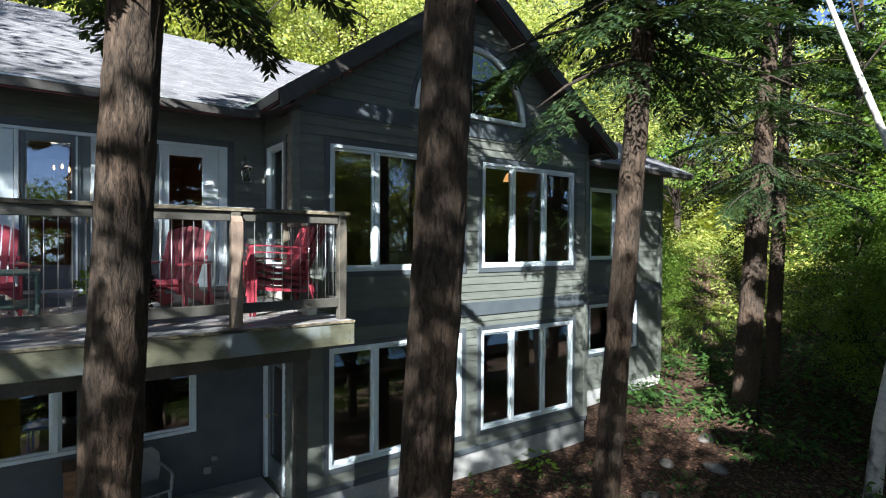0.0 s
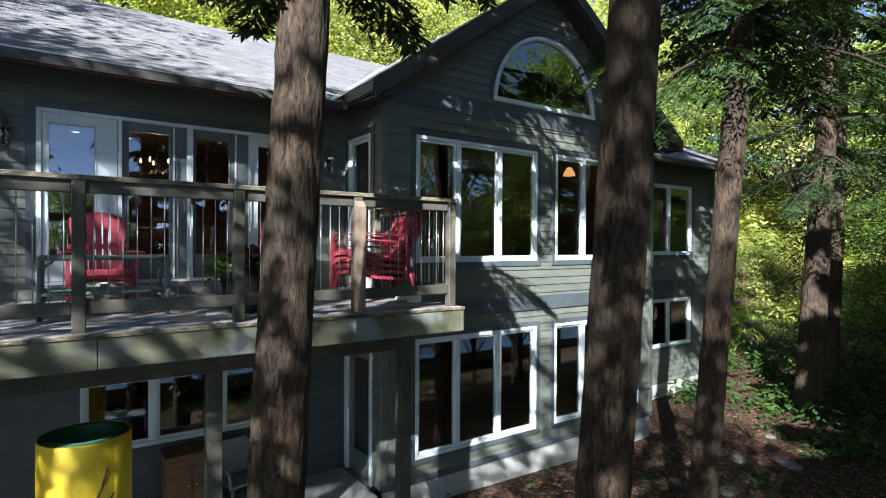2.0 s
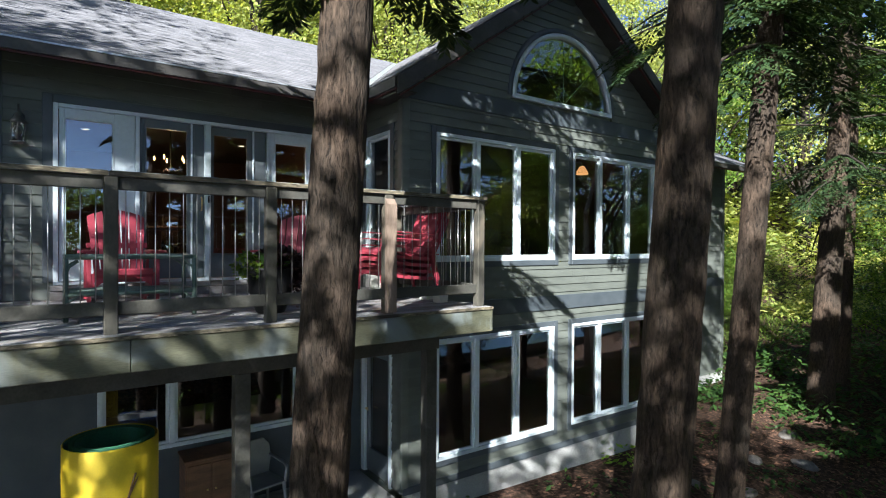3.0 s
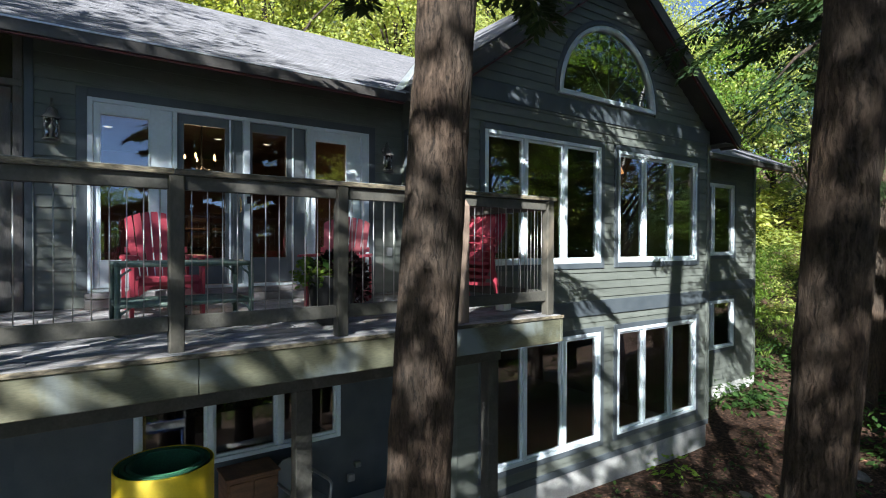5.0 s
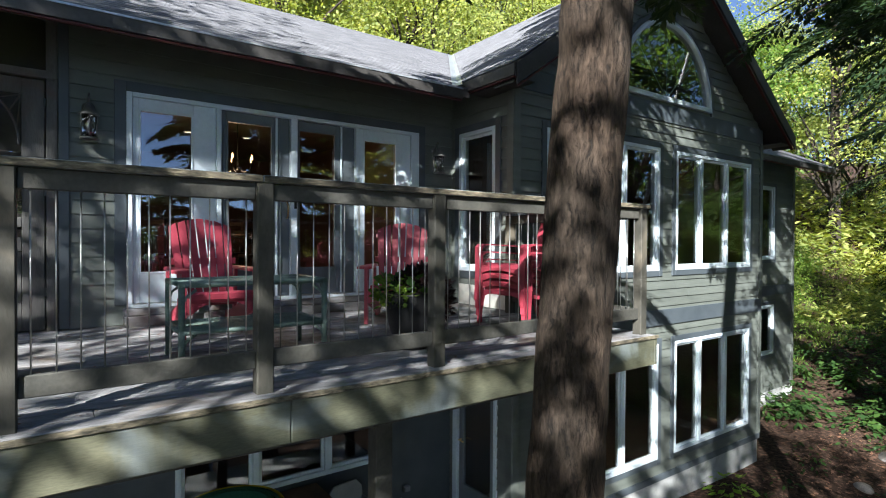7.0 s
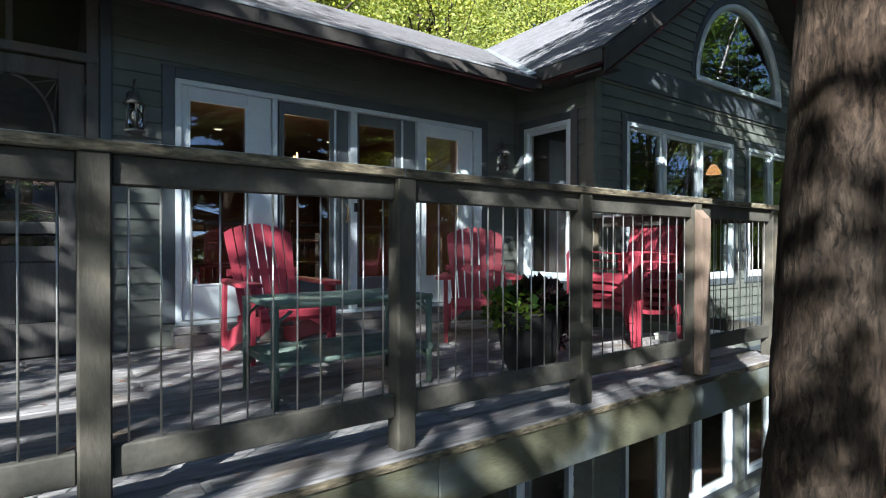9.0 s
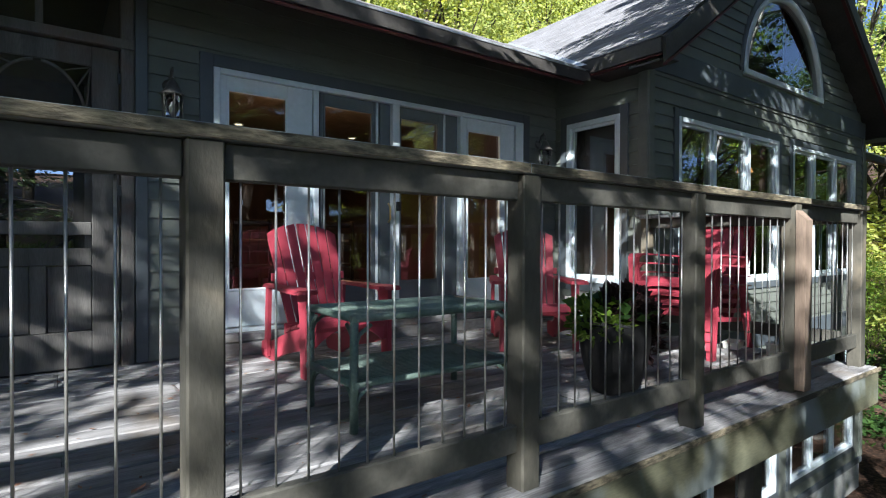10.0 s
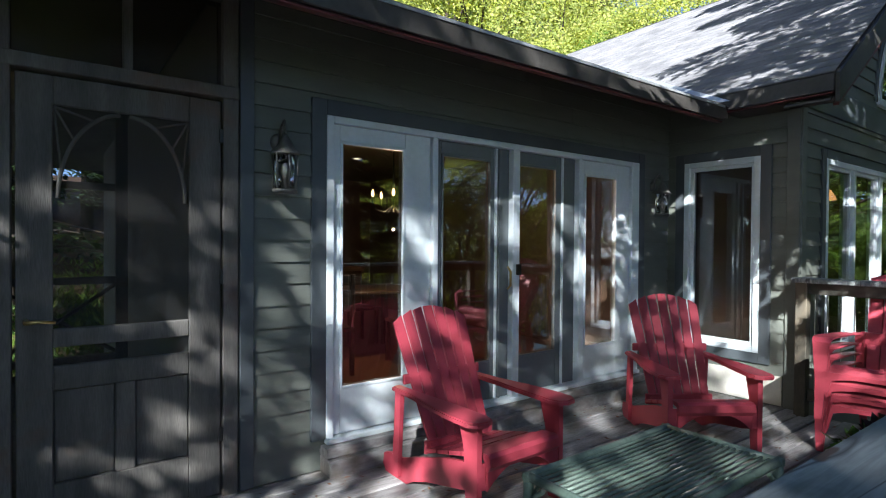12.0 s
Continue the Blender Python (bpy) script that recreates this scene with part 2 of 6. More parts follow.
def leaf_material(name, a, b_, c, through=0.45):
    """Foliage: each leaf a shade of its own, and light passing through it."""
    m = bpy.data.materials.new(name)
    m.use_nodes = True
    n, l = m.node_tree.nodes, m.node_tree.links
    b = n["Principled BSDF"]
    b.inputs["Roughness"].default_value, b.inputs["Specular IOR Level"].default_value = 0.55, 0.3
    geo = n.new("ShaderNodeNewGeometry")
    col = ramp(n, l, geo.outputs["Random Per Island"], [(0.0, a), (0.55, b_), (1.0, c)])
    tone = ramp(n, l, world_noise(n, l, 0.35), [(0.3, (0.7, 0.75, 0.8)), (0.7, (1.2, 1.15, 1.0))])
    col = mixed(n, l, 1.0, col, tone, "MULTIPLY")
    l.new(col, b.inputs["Base Color"])
    t = n.new("ShaderNodeBsdfTranslucent")
    warm = mixed(n, l, 1.0, col, (1.25, 1.2, 0.55), "MULTIPLY")
    l.new(warm, t.inputs["Color"])
    mx = n.new("ShaderNodeMixShader")
    mx.inputs[0].default_value = through
    l.new(b.outputs[0], mx.inputs[1])
    l.new(t.outputs[0], mx.inputs[2])
    l.new(mx.outputs[0], n["Material Output"].inputs["Surface"])
    return m


M["maple"] = leaf_material("maple_leaves", (0.20, 0.26, 0.07), (0.33, 0.38, 0.11), (0.50, 0.50, 0.19), 0.55)
M["beech"] = leaf_material("green_leaves", (0.07, 0.14, 0.025), (0.12, 0.21, 0.035), (0.19, 0.27, 0.05), 0.5)
M["needle"] = leaf_material("hemlock_needles", (0.018, 0.042, 0.018), (0.032, 0.062, 0.024), (0.055, 0.085, 0.032), 0.25)
M["fern"] = leaf_material("undergrowth_leaves", (0.025, 0.06, 0.018), (0.045, 0.10, 0.025), (0.08, 0.15, 0.035), 0.4)
M["purple"] = leaf_material("dark_purple_leaves", (0.020, 0.012, 0.016), (0.035, 0.018, 0.022), (0.06, 0.03, 0.03), 0.25)
M["lime"] = leaf_material("lime_leaves", (0.07, 0.12, 0.02), (0.11, 0.19, 0.03), (0.20, 0.28, 0.05), 0.4)
M["hosta"] = leaf_material("hosta_leaves", (0.16, 0.30, 0.04), (0.24, 0.40, 0.06), (0.32, 0.46, 0.10), 0.5)
M["grass"] = leaf_material("grass_blades", (0.10, 0.17, 0.03), (0.15, 0.24, 0.045), (0.22, 0.29, 0.07), 0.4)


def glass_material():
    m, n, l, b = mat("window_glass", 0.0)
    b.inputs["Transmission Weight"].default_value = 1.0
    b.inputs["IOR"].default_value = 1.95
    b.inputs["Base Color"].default_value = (0.72, 0.76, 0.76, 1)
    return m


M["glass"] = glass_material()


def screen_material():
    """Insect screen: a dark mesh, most of it open."""
    m = bpy.data.materials.new("insect_screen")
    m.use_nodes = True
    n, l = m.node_tree.nodes, m.node_tree.links
    b = n["Principled BSDF"]
    b.inputs["Base Color"].default_value = (0.007, 0.007, 0.007, 1)
    b.inputs["Roughness"].default_value = 0.6
    t = n.new("ShaderNodeBsdfTransparent")
    mx = n.new("ShaderNodeMixShader")
    mx.inputs[0].default_value = 0.30
    l.new(t.outputs[0], mx.inputs[1])
    l.new(b.outputs[0], mx.inputs[2])
    l.new(mx.outputs[0], n["Material Output"].inputs["Surface"])
    return m


M["screen"] = screen_material()


def glow(name, colour, strength):
    m, n, l, b = mat(name)
    b.inputs["Base Color"].default_value = (*colour, 1)
    b.inputs["Emission Color"].default_value = (*colour, 1)
    b.inputs["Emission Strength"].default_value = strength
    return m


M["bulb"] = glow("candle_bulb", (1.0, 0.55, 0.20), 3.0)
M["downlight"] = glow("downlight_lens", (1.0, 0.78, 0.50), 0.9)
M["shade"] = glow("lit_lamp_shade", (1.0, 0.45, 0.16), 0.35)


def ground_material():
    m, n, l, b = mat("forest_floor", 0.95, 0.0, 0.15)
    broad = world_noise(n, l, 0.8, (1, 1, 1), 6.0, 1.0)
    litter = world_noise(n, l, 14, (1, 1, 1), 8.0, 0.5)
    col = ramp(n, l, litter, [(0.3, (0.018, 0.012, 0.009)), (0.5, (0.050, 0.031, 0.022)), (0.74, (0.17, 0.095, 0.066))])
    moss = ramp(n, l, broad, [(0.60, (0, 0, 0)), (0.72, (0.7, 0.7, 0.7))])
    col = mixed(n, l, moss, col, (0.025, 0.038, 0.015))
    l.new(col, b.inputs["Base Color"])
    bump(n, l, b, litter, 0.8, 0.03)
    return m


M["ground"] = ground_material()


def water_material():
    m, n, l, b = mat("lake_water", 0.06, 0.0, 0.5)
    b.inputs["Base Color"].default_value = (0.02, 0.045, 0.055, 1)
    bump(n, l, b, world_noise(n, l, 1.5, (1, 2.5, 1), 4.0), 0.25, 0.06)
    return m


M["water"] = water_material()


# ---- building blocks ----
def box(bm, x0, x1, y0, y1, z0, z1):
    v = [bm.verts.new(p) for p in ((x0, y0, z0), (x1, y0, z0), (x1, y1, z0), (x0, y1, z0), (x0, y0, z1), (x1, y0, z1), (x1, y1, z1), (x0, y1, z1))]
    for f in ((3, 2, 1, 0), (4, 5, 6, 7), (0, 1, 5, 4), (1, 2, 6, 5), (2, 3, 7, 6), (3, 0, 4, 7)):
        bm.faces.new([v[i] for i in f])
    return v


def soft_box(x0, x1, y0, y1, z0, z1, r=0.004, seg=1):
    bm = bmesh.new()
    box(bm, x0, x1, y0, y1, z0, z1)
    bmesh.ops.bevel(bm, geom=bm.edges[:], offset=r, segments=seg, affect="EDGES", clamp_overlap=True)
    return bm


def prism(bm, pts, axis, a, b):
    """A polygon drawn in the plane across axis ("x", "y", "z"), pushed from a to b."""
    def at(p, d):
        return {"x": (d, p[0], p[1]), "y": (p[0], d, p[1]), "z": (p[0], p[1], d)}[axis]
    lo, hi = [bm.verts.new(at(p, a)) for p in pts], [bm.verts.new(at(p, b)) for p in pts]
    bm.faces.new(lo)
    bm.faces.new(hi[::-1])
    for i in range(len(pts)):
        bm.faces.new((lo[i], hi[i], hi[(i + 1) % len(pts)], lo[(i + 1) % len(pts)]))
    bmesh.ops.recalc_face_normals(bm, faces=bm.faces[:])


def tube(bm, pts, radii, n=8, caps=True):
    """A round rod along points."""
    pts = [Vector(p) for p in pts]
    radii = radii if isinstance(radii, (list, tuple)) else [radii] * len(pts)
    rings, up = [], None
    for i, p in enumerate(pts):
        d = (pts[min(i + 1, len(pts) - 1)] - pts[max(i - 1, 0)]).normalized()
        if up is None:
            up = Vector((0, 0, 1)) if abs(d.z) < 0.9 else Vector((1, 0, 0))
        side = d.cross(up).normalized()
        up = side.cross(d).normalized()
        rings.append([bm.verts.new(p + radii[i] * (math.cos(2 * math.pi * k / n) * side + math.sin(2 * math.pi * k / n) * up)) for k in range(n)])
    for a, b in zip(rings, rings[1:]):
        for k in range(n):
            f = bm.faces.new((a[k], a[(k + 1) % n], b[(k + 1) % n], b[k]))
            f.smooth = True
    if caps:
        bm.faces.new(rings[0][::-1])
        bm.faces.new(rings[-1])


def lathe(bm, profile, n=24, centre=(0, 0)):
    """A turned form from (radius, height) pairs."""
    rings = [[bm.verts.new((centre[0] + r * math.cos(2 * math.pi * k / n), centre[1] + r * math.sin(2 * math.pi * k / n), z)) for k in range(n)] for r, z in profile]
    for a, b in zip(rings, rings[1:]):
        for k in range(n):
            bm.faces.new((a[k], a[(k + 1) % n], b[(k + 1) % n], b[k])).smooth = True
    bm.faces.new(rings[0][::-1])
    bm.faces.new(rings[-1])


def part(name, bm, material, parent=None, label=""):
    me = bpy.data.meshes.new(name)
    bm.to_mesh(me)
    bm.free()
    me.materials.append(material)
    ob = new(name, me)
    ob.parent = parent
    return tagged(ob, label)


def piece(name, me, parent, m):
    """One more object on a mesh that alike pieces share."""
    ob = new(name, me)
    ob.parent = parent
    ob.matrix_basis = m
    return ob


def shared(name, bm, material):
    me = bpy.data.meshes.new(name)
    bm.to_mesh(me)
    bm.free()
    me.materials.append(material)
    return me


def thing(name, label, category, m=None, group="", kind=""):
    ob = new(name)
    ob.empty_display_size = 0.1
    ob.matrix_basis = m or Matrix()
    return tagged(ob, label, category, group, kind)


def raw(name, verts, faces, material, parent=None):
    """A mesh from arrays: verts (n, 3) and quads (m, 4)."""
    me = bpy.data.meshes.new(name)
    verts, faces = np.asarray(verts, np.float32), np.asarray(faces, np.int32)
    k = faces.shape[1]
    me.vertices.add(len(verts))
    me.vertices.foreach_set("co", verts.ravel())
    me.loops.add(faces.size)
    me.loops.foreach_set("vertex_index", faces.ravel())
    me.polygons.add(len(faces))
    me.polygons.foreach_set("loop_start", np.arange(0, faces.size, k, dtype=np.int32))
    me.update(calc_edges=True)
    me.materials.append(material)
    ob = new(name, me)
    ob.parent = parent
    return ob


# ---- ground, water, far hill ----
def ground_height(x, y):
    """The slope: level by the house, down to the lake, up behind."""
    base = -3.32 - 0.022 * min(max(x - 3, 0), 6) + 0.04 * min(max(x - 10, 0), 6)
    down = max(-1.8 - y, 0)
    h = base - 0.16 * down - 0.006 * down * down * (down < 20) - (2.4 * (down >= 20))
    up = max(y - 4.5, 0)
    h += 0.55 * min(up, 3) + 0.16 * min(up, 60)
    rise = max(x - 15.5, 0)
    h += 0.06 * min(rise, 30) + 0.22 * min(max(x - 44, 0), 40)
    h = max(h, -9.5)
    return h + 0.10 * noise.noise(Vector((x * 0.5, y * 0.5, 3))) * (1 if y < -2 or y > 5 or x > 16 else 0.15)


def axis_steps(lo, near0, near1, hi, fine, coarse):
    out, v = [], lo
    while v < hi:
        out.append(v)
        v += fine if near0 <= v < near1 else coarse
    return out + [hi]


gx = axis_steps(-400, -10, 26, 400, 0.45, 10)
gy = axis_steps(-400, -14, 16, 400, 0.45, 10)
gv = [(x, y, ground_height(x, y)) for y in gy for x in gx]
gf = [(j * len(gx) + i, j * len(gx) + i + 1, (j + 1) * len(gx) + i + 1, (j + 1) * len(gx) + i) for j in range(len(gy) - 1) for i in range(len(gx) - 1)]
ground = tagged(raw("ground", gv, gf, M["ground"]), "sloping forest floor of brown leaf litter and moss", "ground", kind="structure")
for p in ground.data.polygons:
    p.use_smooth = True
bm = bmesh.new()
box(bm, -400, 400, -400, -26, -8.2, -7.4)
tagged(part("water", bm, M["water"]), "dark rippled lake water below the slope", "lake", kind="structure")

# ---- house ----
GX0, GX1, GY = 3.94, 10.22, -1.25      # the gabled block: its side walls and its front
RIDGE_X, RIDGE_Z, PITCH = 7.17, 5.16, 0.70
LAP = 0.133

bm = bmesh.new()
prism(bm, [(0.0, 0.0), (-0.029, 0.0), (-0.009, 0.150), (0.0, 0.150)], "x", 0.0, 1.0)
BOARD = shared("clapboard", bm, M["siding"])
board_rng = random.Random(4)


def cells(u0, u1, z0, z1, holes):
    us = sorted({u0, u1, *(min(max(v, u0), u1) for h in holes for v in h[:2])})
    zs = sorted({z0, z1, *(min(max(v, z0), z1) for h in holes for v in h[2:4])})
    for a, b in zip(us, us[1:]):
        for c, d in zip(zs, zs[1:]):
            mu, mz = (a + b) / 2, (c + d) / 2
            if not any(h[0] < mu < h[1] and h[2] < mz < h[3] for h in holes):
                yield a, b, c, d


def wall(name, label, facing, plane, u0, u1, z0, z1, holes=(), thick=0.14, board_z0=None, board_z1=None, limit=None, backing="siding"):
    """A wall with openings through it and lapped boards on its outside. facing "-y": u is x; "-x": u is -y, seen from outside."""
    bm = bmesh.new()
    for a, b, c, d in cells(u0, u1, z0, z1, holes):
        if facing == "-y":
            box(bm, a, b, plane, plane + thick, c, d)
        else:
            box(bm, plane, plane + thick, -b, -a, c, d)
    bmesh.ops.remove_doubles(bm, verts=bm.verts[:], dist=1e-5)
    ob = tagged(part(name, bm, M[backing]), label, "wall", kind="structure")
    z = board_z0 if board_z0 is not None else z0
    top = board_z1 if board_z1 is not None else z1
    while z < top - 0.03:
        spans = [limit(z + 0.5 * LAP) if limit else (u0, u1)]
        for h in holes:
            if h[2] < z + LAP - 0.01 and h[3] > z + 0.01:
                spans = [s for a, b in spans for s in ((a, min(b, h[0])), (max(a, h[1]), b)) if s[1] - s[0] > 0.03]
        for a, b in spans:
            while b - a > 0.03:
                c = b if b - a < 4.2 else a + board_rng.uniform(2.2, 3.8)
                tilt = board_rng.uniform(-0.06, 0.06)
                m = pose(a, plane, z, 0, tilt, 0) if facing == "-y" else pose(plane, -a, z, 0, 0, -90) @ pose(0, 0, 0, 0, tilt, 0)
                piece("clapboard", BOARD, ob, m @ Matrix.Diagonal((c - a - 0.004, 1, 1, 1)))
                a = c
        z += LAP
    return ob


def frame_trim(parent, facing, plane, u0, u1, z0, z1, w=0.095, d=0.042, sill=True, material="trim"):
    """The flat boards round an opening, one by one."""
    rects = [(u0 - w, u0, z0 - (w if sill else 0), z1 + w), (u1, u1 + w, z0 - (w if sill else 0), z1 + w), (u0, u1, z1, z1 + w)]
    if sill:
        rects.append((u0, u1, z0 - w, z0))
    for a, b, c, e in rects:
        bm = soft_box(a, b, plane - d, plane - 0.001, c, e) if facing == "-y" else soft_box(plane - d, plane - 0.001, -b, -a, c, e)
        part("casing_board", bm, M[material], parent)


def window(name, label, facing, plane, u0, u1, z0, z1, panes, frame_w=0.055, proud=0.045, sash=0.035):
    """A vinyl window: outer frame, mullions, a sash and a pane for each light. panes: the dividing positions."""
    top = thing(name, label, "window", kind="structure")

    def put(nm, a, b, c, d, y0, y1, material, parent, r=0.005):
        if facing == "-y":
            bm = soft_box(a, b, plane + y0, plane + y1, c, d, r)
        else:
            bm = soft_box(plane + y0, plane + y1, -b, -a, c, d, r)
        return part(nm, bm, M[material], parent)

    for nm, a, b, c, d in (("frame_jamb", u0, u0 + frame_w, z0, z1), ("frame_jamb", u1 - frame_w, u1, z0, z1),
                           ("frame_head", u0 + frame_w, u1 - frame_w, z1 - frame_w, z1), ("window_sill", u0 + frame_w, u1 - frame_w, z0, z0 + frame_w)):
        put(nm, a, b, c, d, -proud, 0.09, "white", top)
    edges = [u0 + frame_w, *panes, u1 - frame_w]
    for e in panes:
        put("mullion", e - 0.035, e + 0.035, z0 + frame_w, z1 - frame_w, -proud + 0.006, 0.09, "white", top)
    for i, (a, b) in enumerate(zip(edges, edges[1:])):
        a, b = a + (0.035 if i else 0), b - (0.035 if i < len(edges) - 2 else 0)
        c, d = z0 + frame_w, z1 - frame_w
        s = thing("sash", "", "")
        s.parent = top
        for q in ((a, a + sash, c, d), (b - sash, b, c, d), (a + sash, b - sash, d - sash, d), (a + sash, b - sash, c, c + sash)):
            put("sash_rail", *q, -0.012, 0.04, "white", s, 0.003)
        pane = put("pane", a + sash, b - sash, c + sash, d - sash, 0.008, 0.014, "glass", s, 0.0005)
    return top


# main storey wall with the garden doors
DX0, DX1, DZ = 0.0, 3.36, 2.10
wall_up = wall("wall_terrace", "grey-green lapped siding wall behind the deck", "-y", 0.0, -0.50, GX0, -0.20, 2.84, [(DX0, DX1, 0.0, DZ)], board_z0=-0.16, board_z1=2.78)
frame_trim(wall_up, "-y", 0.0, DX0, DX1, 0.03, DZ, 0.10, 0.042, sill=False)
part("corner_board", soft_box(-0.535, -0.455, -0.044, -0.002, -0.16, 2.78), M["trim"], wall_up)
# basement wall under the deck
LW = (0.43, 2.93, -2.13, -1.20)
wall_low = wall("wall_basement", "dark painted basement wall under the deck", "-y", 0.0, -0.62, GX0, -3.32, -0.20, [LW], board_z0=0.0, board_z1=-0.3, backing="trim")
wall_low_left = wall("wall_basement_side", "dark painted basement wall under the porch", "-y", 0.35, -7.0, -0.62, -3.32, -0.20, [(-2.6, -0.9, -3.0, -1.15)], board_z0=0.0, board_z1=-0.3, backing="trim")
# gabled block
W1, W2 = (4.47, 6.92, 0.24, 2.11), (7.36, 9.78, 0.24, 2.11)
L1, L2 = (4.47, 6.92, -2.65, -0.88), (7.36, 9.78, -2.65, -0.88)
HR = (7.165, 2.87, 1.23)


def rake_limit(z):
    if z < 2.70:
        return GX0, GX1
    half = (RIDGE_Z - 0.28 - z) / PITCH
    return RIDGE_X - half, RIDGE_X + half


front = wall("wall_gable", "grey-green lapped siding on the tall gable front", "-y", GY, GX0, GX1, -2.97, 2.78, [W1, W2, L1, L2], board_z0=-2.97, board_z1=2.55)
# the triangle above, with a half-round opening
bm = bmesh.new()
arc = [(HR[0] + HR[2] * math.cos(a), HR[1] + HR[2] * math.sin(a)) for a in np.linspace(0, math.pi, 25)]
apex = (RIDGE_X, RIDGE_Z - 0.16)
left_pts = [(GX0, 2.78), (HR[0] - HR[2], 2.78), (HR[0] - HR[2], HR[1])] + arc[::-1][1:13] + [apex]
right_pts = [(GX1, 2.78), apex] + arc[::-1][12:24] + [(HR[0] + HR[2], HR[1]), (HR[0] + HR[2], 2.78)]
prism(bm, left_pts, "y", GY, GY + 0.14)
prism(bm, right_pts, "y", GY, GY + 0.14)
box(bm, HR[0] - HR[2], HR[0] + HR[2], GY, GY + 0.14, 2.78, HR[1])
bmesh.ops.triangulate(bm, faces=[f for f in bm.faces if len(f.verts) > 4])
tri_wall = tagged(part("wall_gable_top", bm, M["siding"]), "grey-green siding in the gable triangle", "wall", kind="structure")
z = 2.79
while z < RIDGE_Z - 0.5:
    a0, b0 = rake_limit(z + LAP * 0.5)
    r2 = (HR[2] + 0.02) ** 2 - max(z + LAP * 0.5 - HR[1], 0) ** 2
    spans = [(a0, b0)]
    if r2 > 0 and z + LAP > HR[1]:
        h = math.sqrt(r2)
        spans = [(a0, HR[0] - h), (HR[0] + h, b0)]
    for a, b in spans:
        if b - a > 0.05:
            piece("clapboard", BOARD, tri_wall, pose(a, GY, z, 0, 0, 0) @ Matrix.Diagonal((b - a, 1, 1, 1)))
    z += LAP
# bands and corner boards
for nm, x0, x1, z0, z1, d in (("belt_board", GX0, GX1, 2.52, 2.78, 0.044), ("belt_board", GX0, GX1, -0.60, -0.36, 0.044), ("water_table", GX0, GX1, -3.0, -2.90, 0.044)):
    part(nm, soft_box(x0, x1, GY - d, GY - 0.002, z0, z1), M["trim"], front)
for x in (GX0 - 0.03, GX1 - 0.075):
    part("corner_board", soft_box(x, x + 0.105, GY - 0.042, GY - 0.001, -2.9, 2.52), M["siding"], front)
for q in (W1, W2, L1, L2):
    frame_trim(front, "-y", GY, *q, 0.085)
# side wall of the block, facing the deck
SW, SD = (0.21, 0.95, 0.28, 2.12), (0.10, 1.00, -3.0, -0.95)
side = wall("wall_gable_side", "grey-green lapped siding beside the deck corner", "-x", GX0, 0.0, -GY, -3.32, 2.78, [SW, SD], board_z0=-2.97, board_z1=2.45)
frame_trim(side, "-x", GX0, *SW, 0.095)
part("corner_board", soft_box(GX0 - 0.042, GX0 - 0.001, GY - 0.03, GY + 0.08, -2.9, 2.5), M["siding"], side)
# right-hand wing
WU, WL = (11.97, 13.95, 0.28, 2.07), (11.97, 13.95, -2.06, -0.84)
WY = 0.10
wing = wall("wall_wing", "grey-green lapped siding on the recessed wing", "-y", WY, GX1, 15.05, -2.97, 2.78, [WU, WL], board_z0=-2.97, board_z1=2.6)
for q in (WU, WL):
    frame_trim(wing, "-y", WY, *q, 0.085)
part("belt_board", soft_box(GX1, 15.05, WY - 0.044, WY - 0.002, -0.60, -0.36), M["trim"], wing)
part("corner_board", soft_box(14.97, 15.08, WY - 0.042, WY - 0.001, -2.9, 2.7), M["siding"], wing)
# plain walls that close the house
for nm, q in (("wall_wing_end", (15.05, 15.19, WY, 7.9, -2.97, 3.0)), ("wall_back", (-0.5, 15.19, 7.9, 8.04, -2.97, 2.9)),
              ("wall_porch_side", (-0.62, -0.50, 0.14, 7.9, -3.3, 2.78)), ("wall_block_return", (GX1 - 0.14, GX1, GY + 0.14, WY, -2.97, 2.78))):
    bm = bmesh.new()
    box(bm, *q)
    tagged(part(nm, bm, M["siding"]), "plain grey-green outer wall", "wall", kind="structure")
bm = bmesh.new()
prism(bm, [(WY, 2.78), (7.9, 2.78), (4.2, 4.9)], "x", 15.05, 15.19)
tagged(part("wall_wing_gable", bm, M["siding"]), "plain grey-green end gable", "wall", kind="structure")
# concrete foundation, proud of nothing and a little set back
for nm, q in (("foundation_front", (GX0, GX1 - 0.02, GY - 0.012, GY + 0.2, -4.3, -2.985)), ("foundation_wing", (GX1 - 0.02, 15.03, WY - 0.012, WY + 0.2, -4.3, -2.985)),
              ("foundation_side", (GX1 - 0.03, GX1 + 0.0, GY + 0.2, WY - 0.012, -4.3, -2.985)), ("foundation_end", (15.03, 15.15, WY, 7.9, -4.3, -2.985))):
    tagged(part(nm, soft_box(*q, 0.006), M["concrete"]), "stained poured concrete foundation", "foundation", kind="structure")

# windows
window("window_1", "white three-light window over the lower floor", "-y", GY, *W1, [5.24, 6.08])
window("window_2", "white three-light window in the gable", "-y", GY, *W2, [8.12, 8.95])
window("window_3", "white tall three-light window on the lower floor", "-y", GY, *L1, [5.24, 6.08])
window("window_4", "white tall three-light window with sunlit sill", "-y", GY, *L2, [8.12, 8.95])
window("window_5", "white narrow window beside the deck", "-x", GX0, *SW, [])
window("window_6", "white two-light window of the wing", "-y", WY, *WU, [12.96])
window("window_7", "white low two-light window of the wing", "-y", WY, *WL, [12.96])
window("window_8", "white three-light basement window under the deck", "-y", 0.0, *LW, [1.24, 2.08])

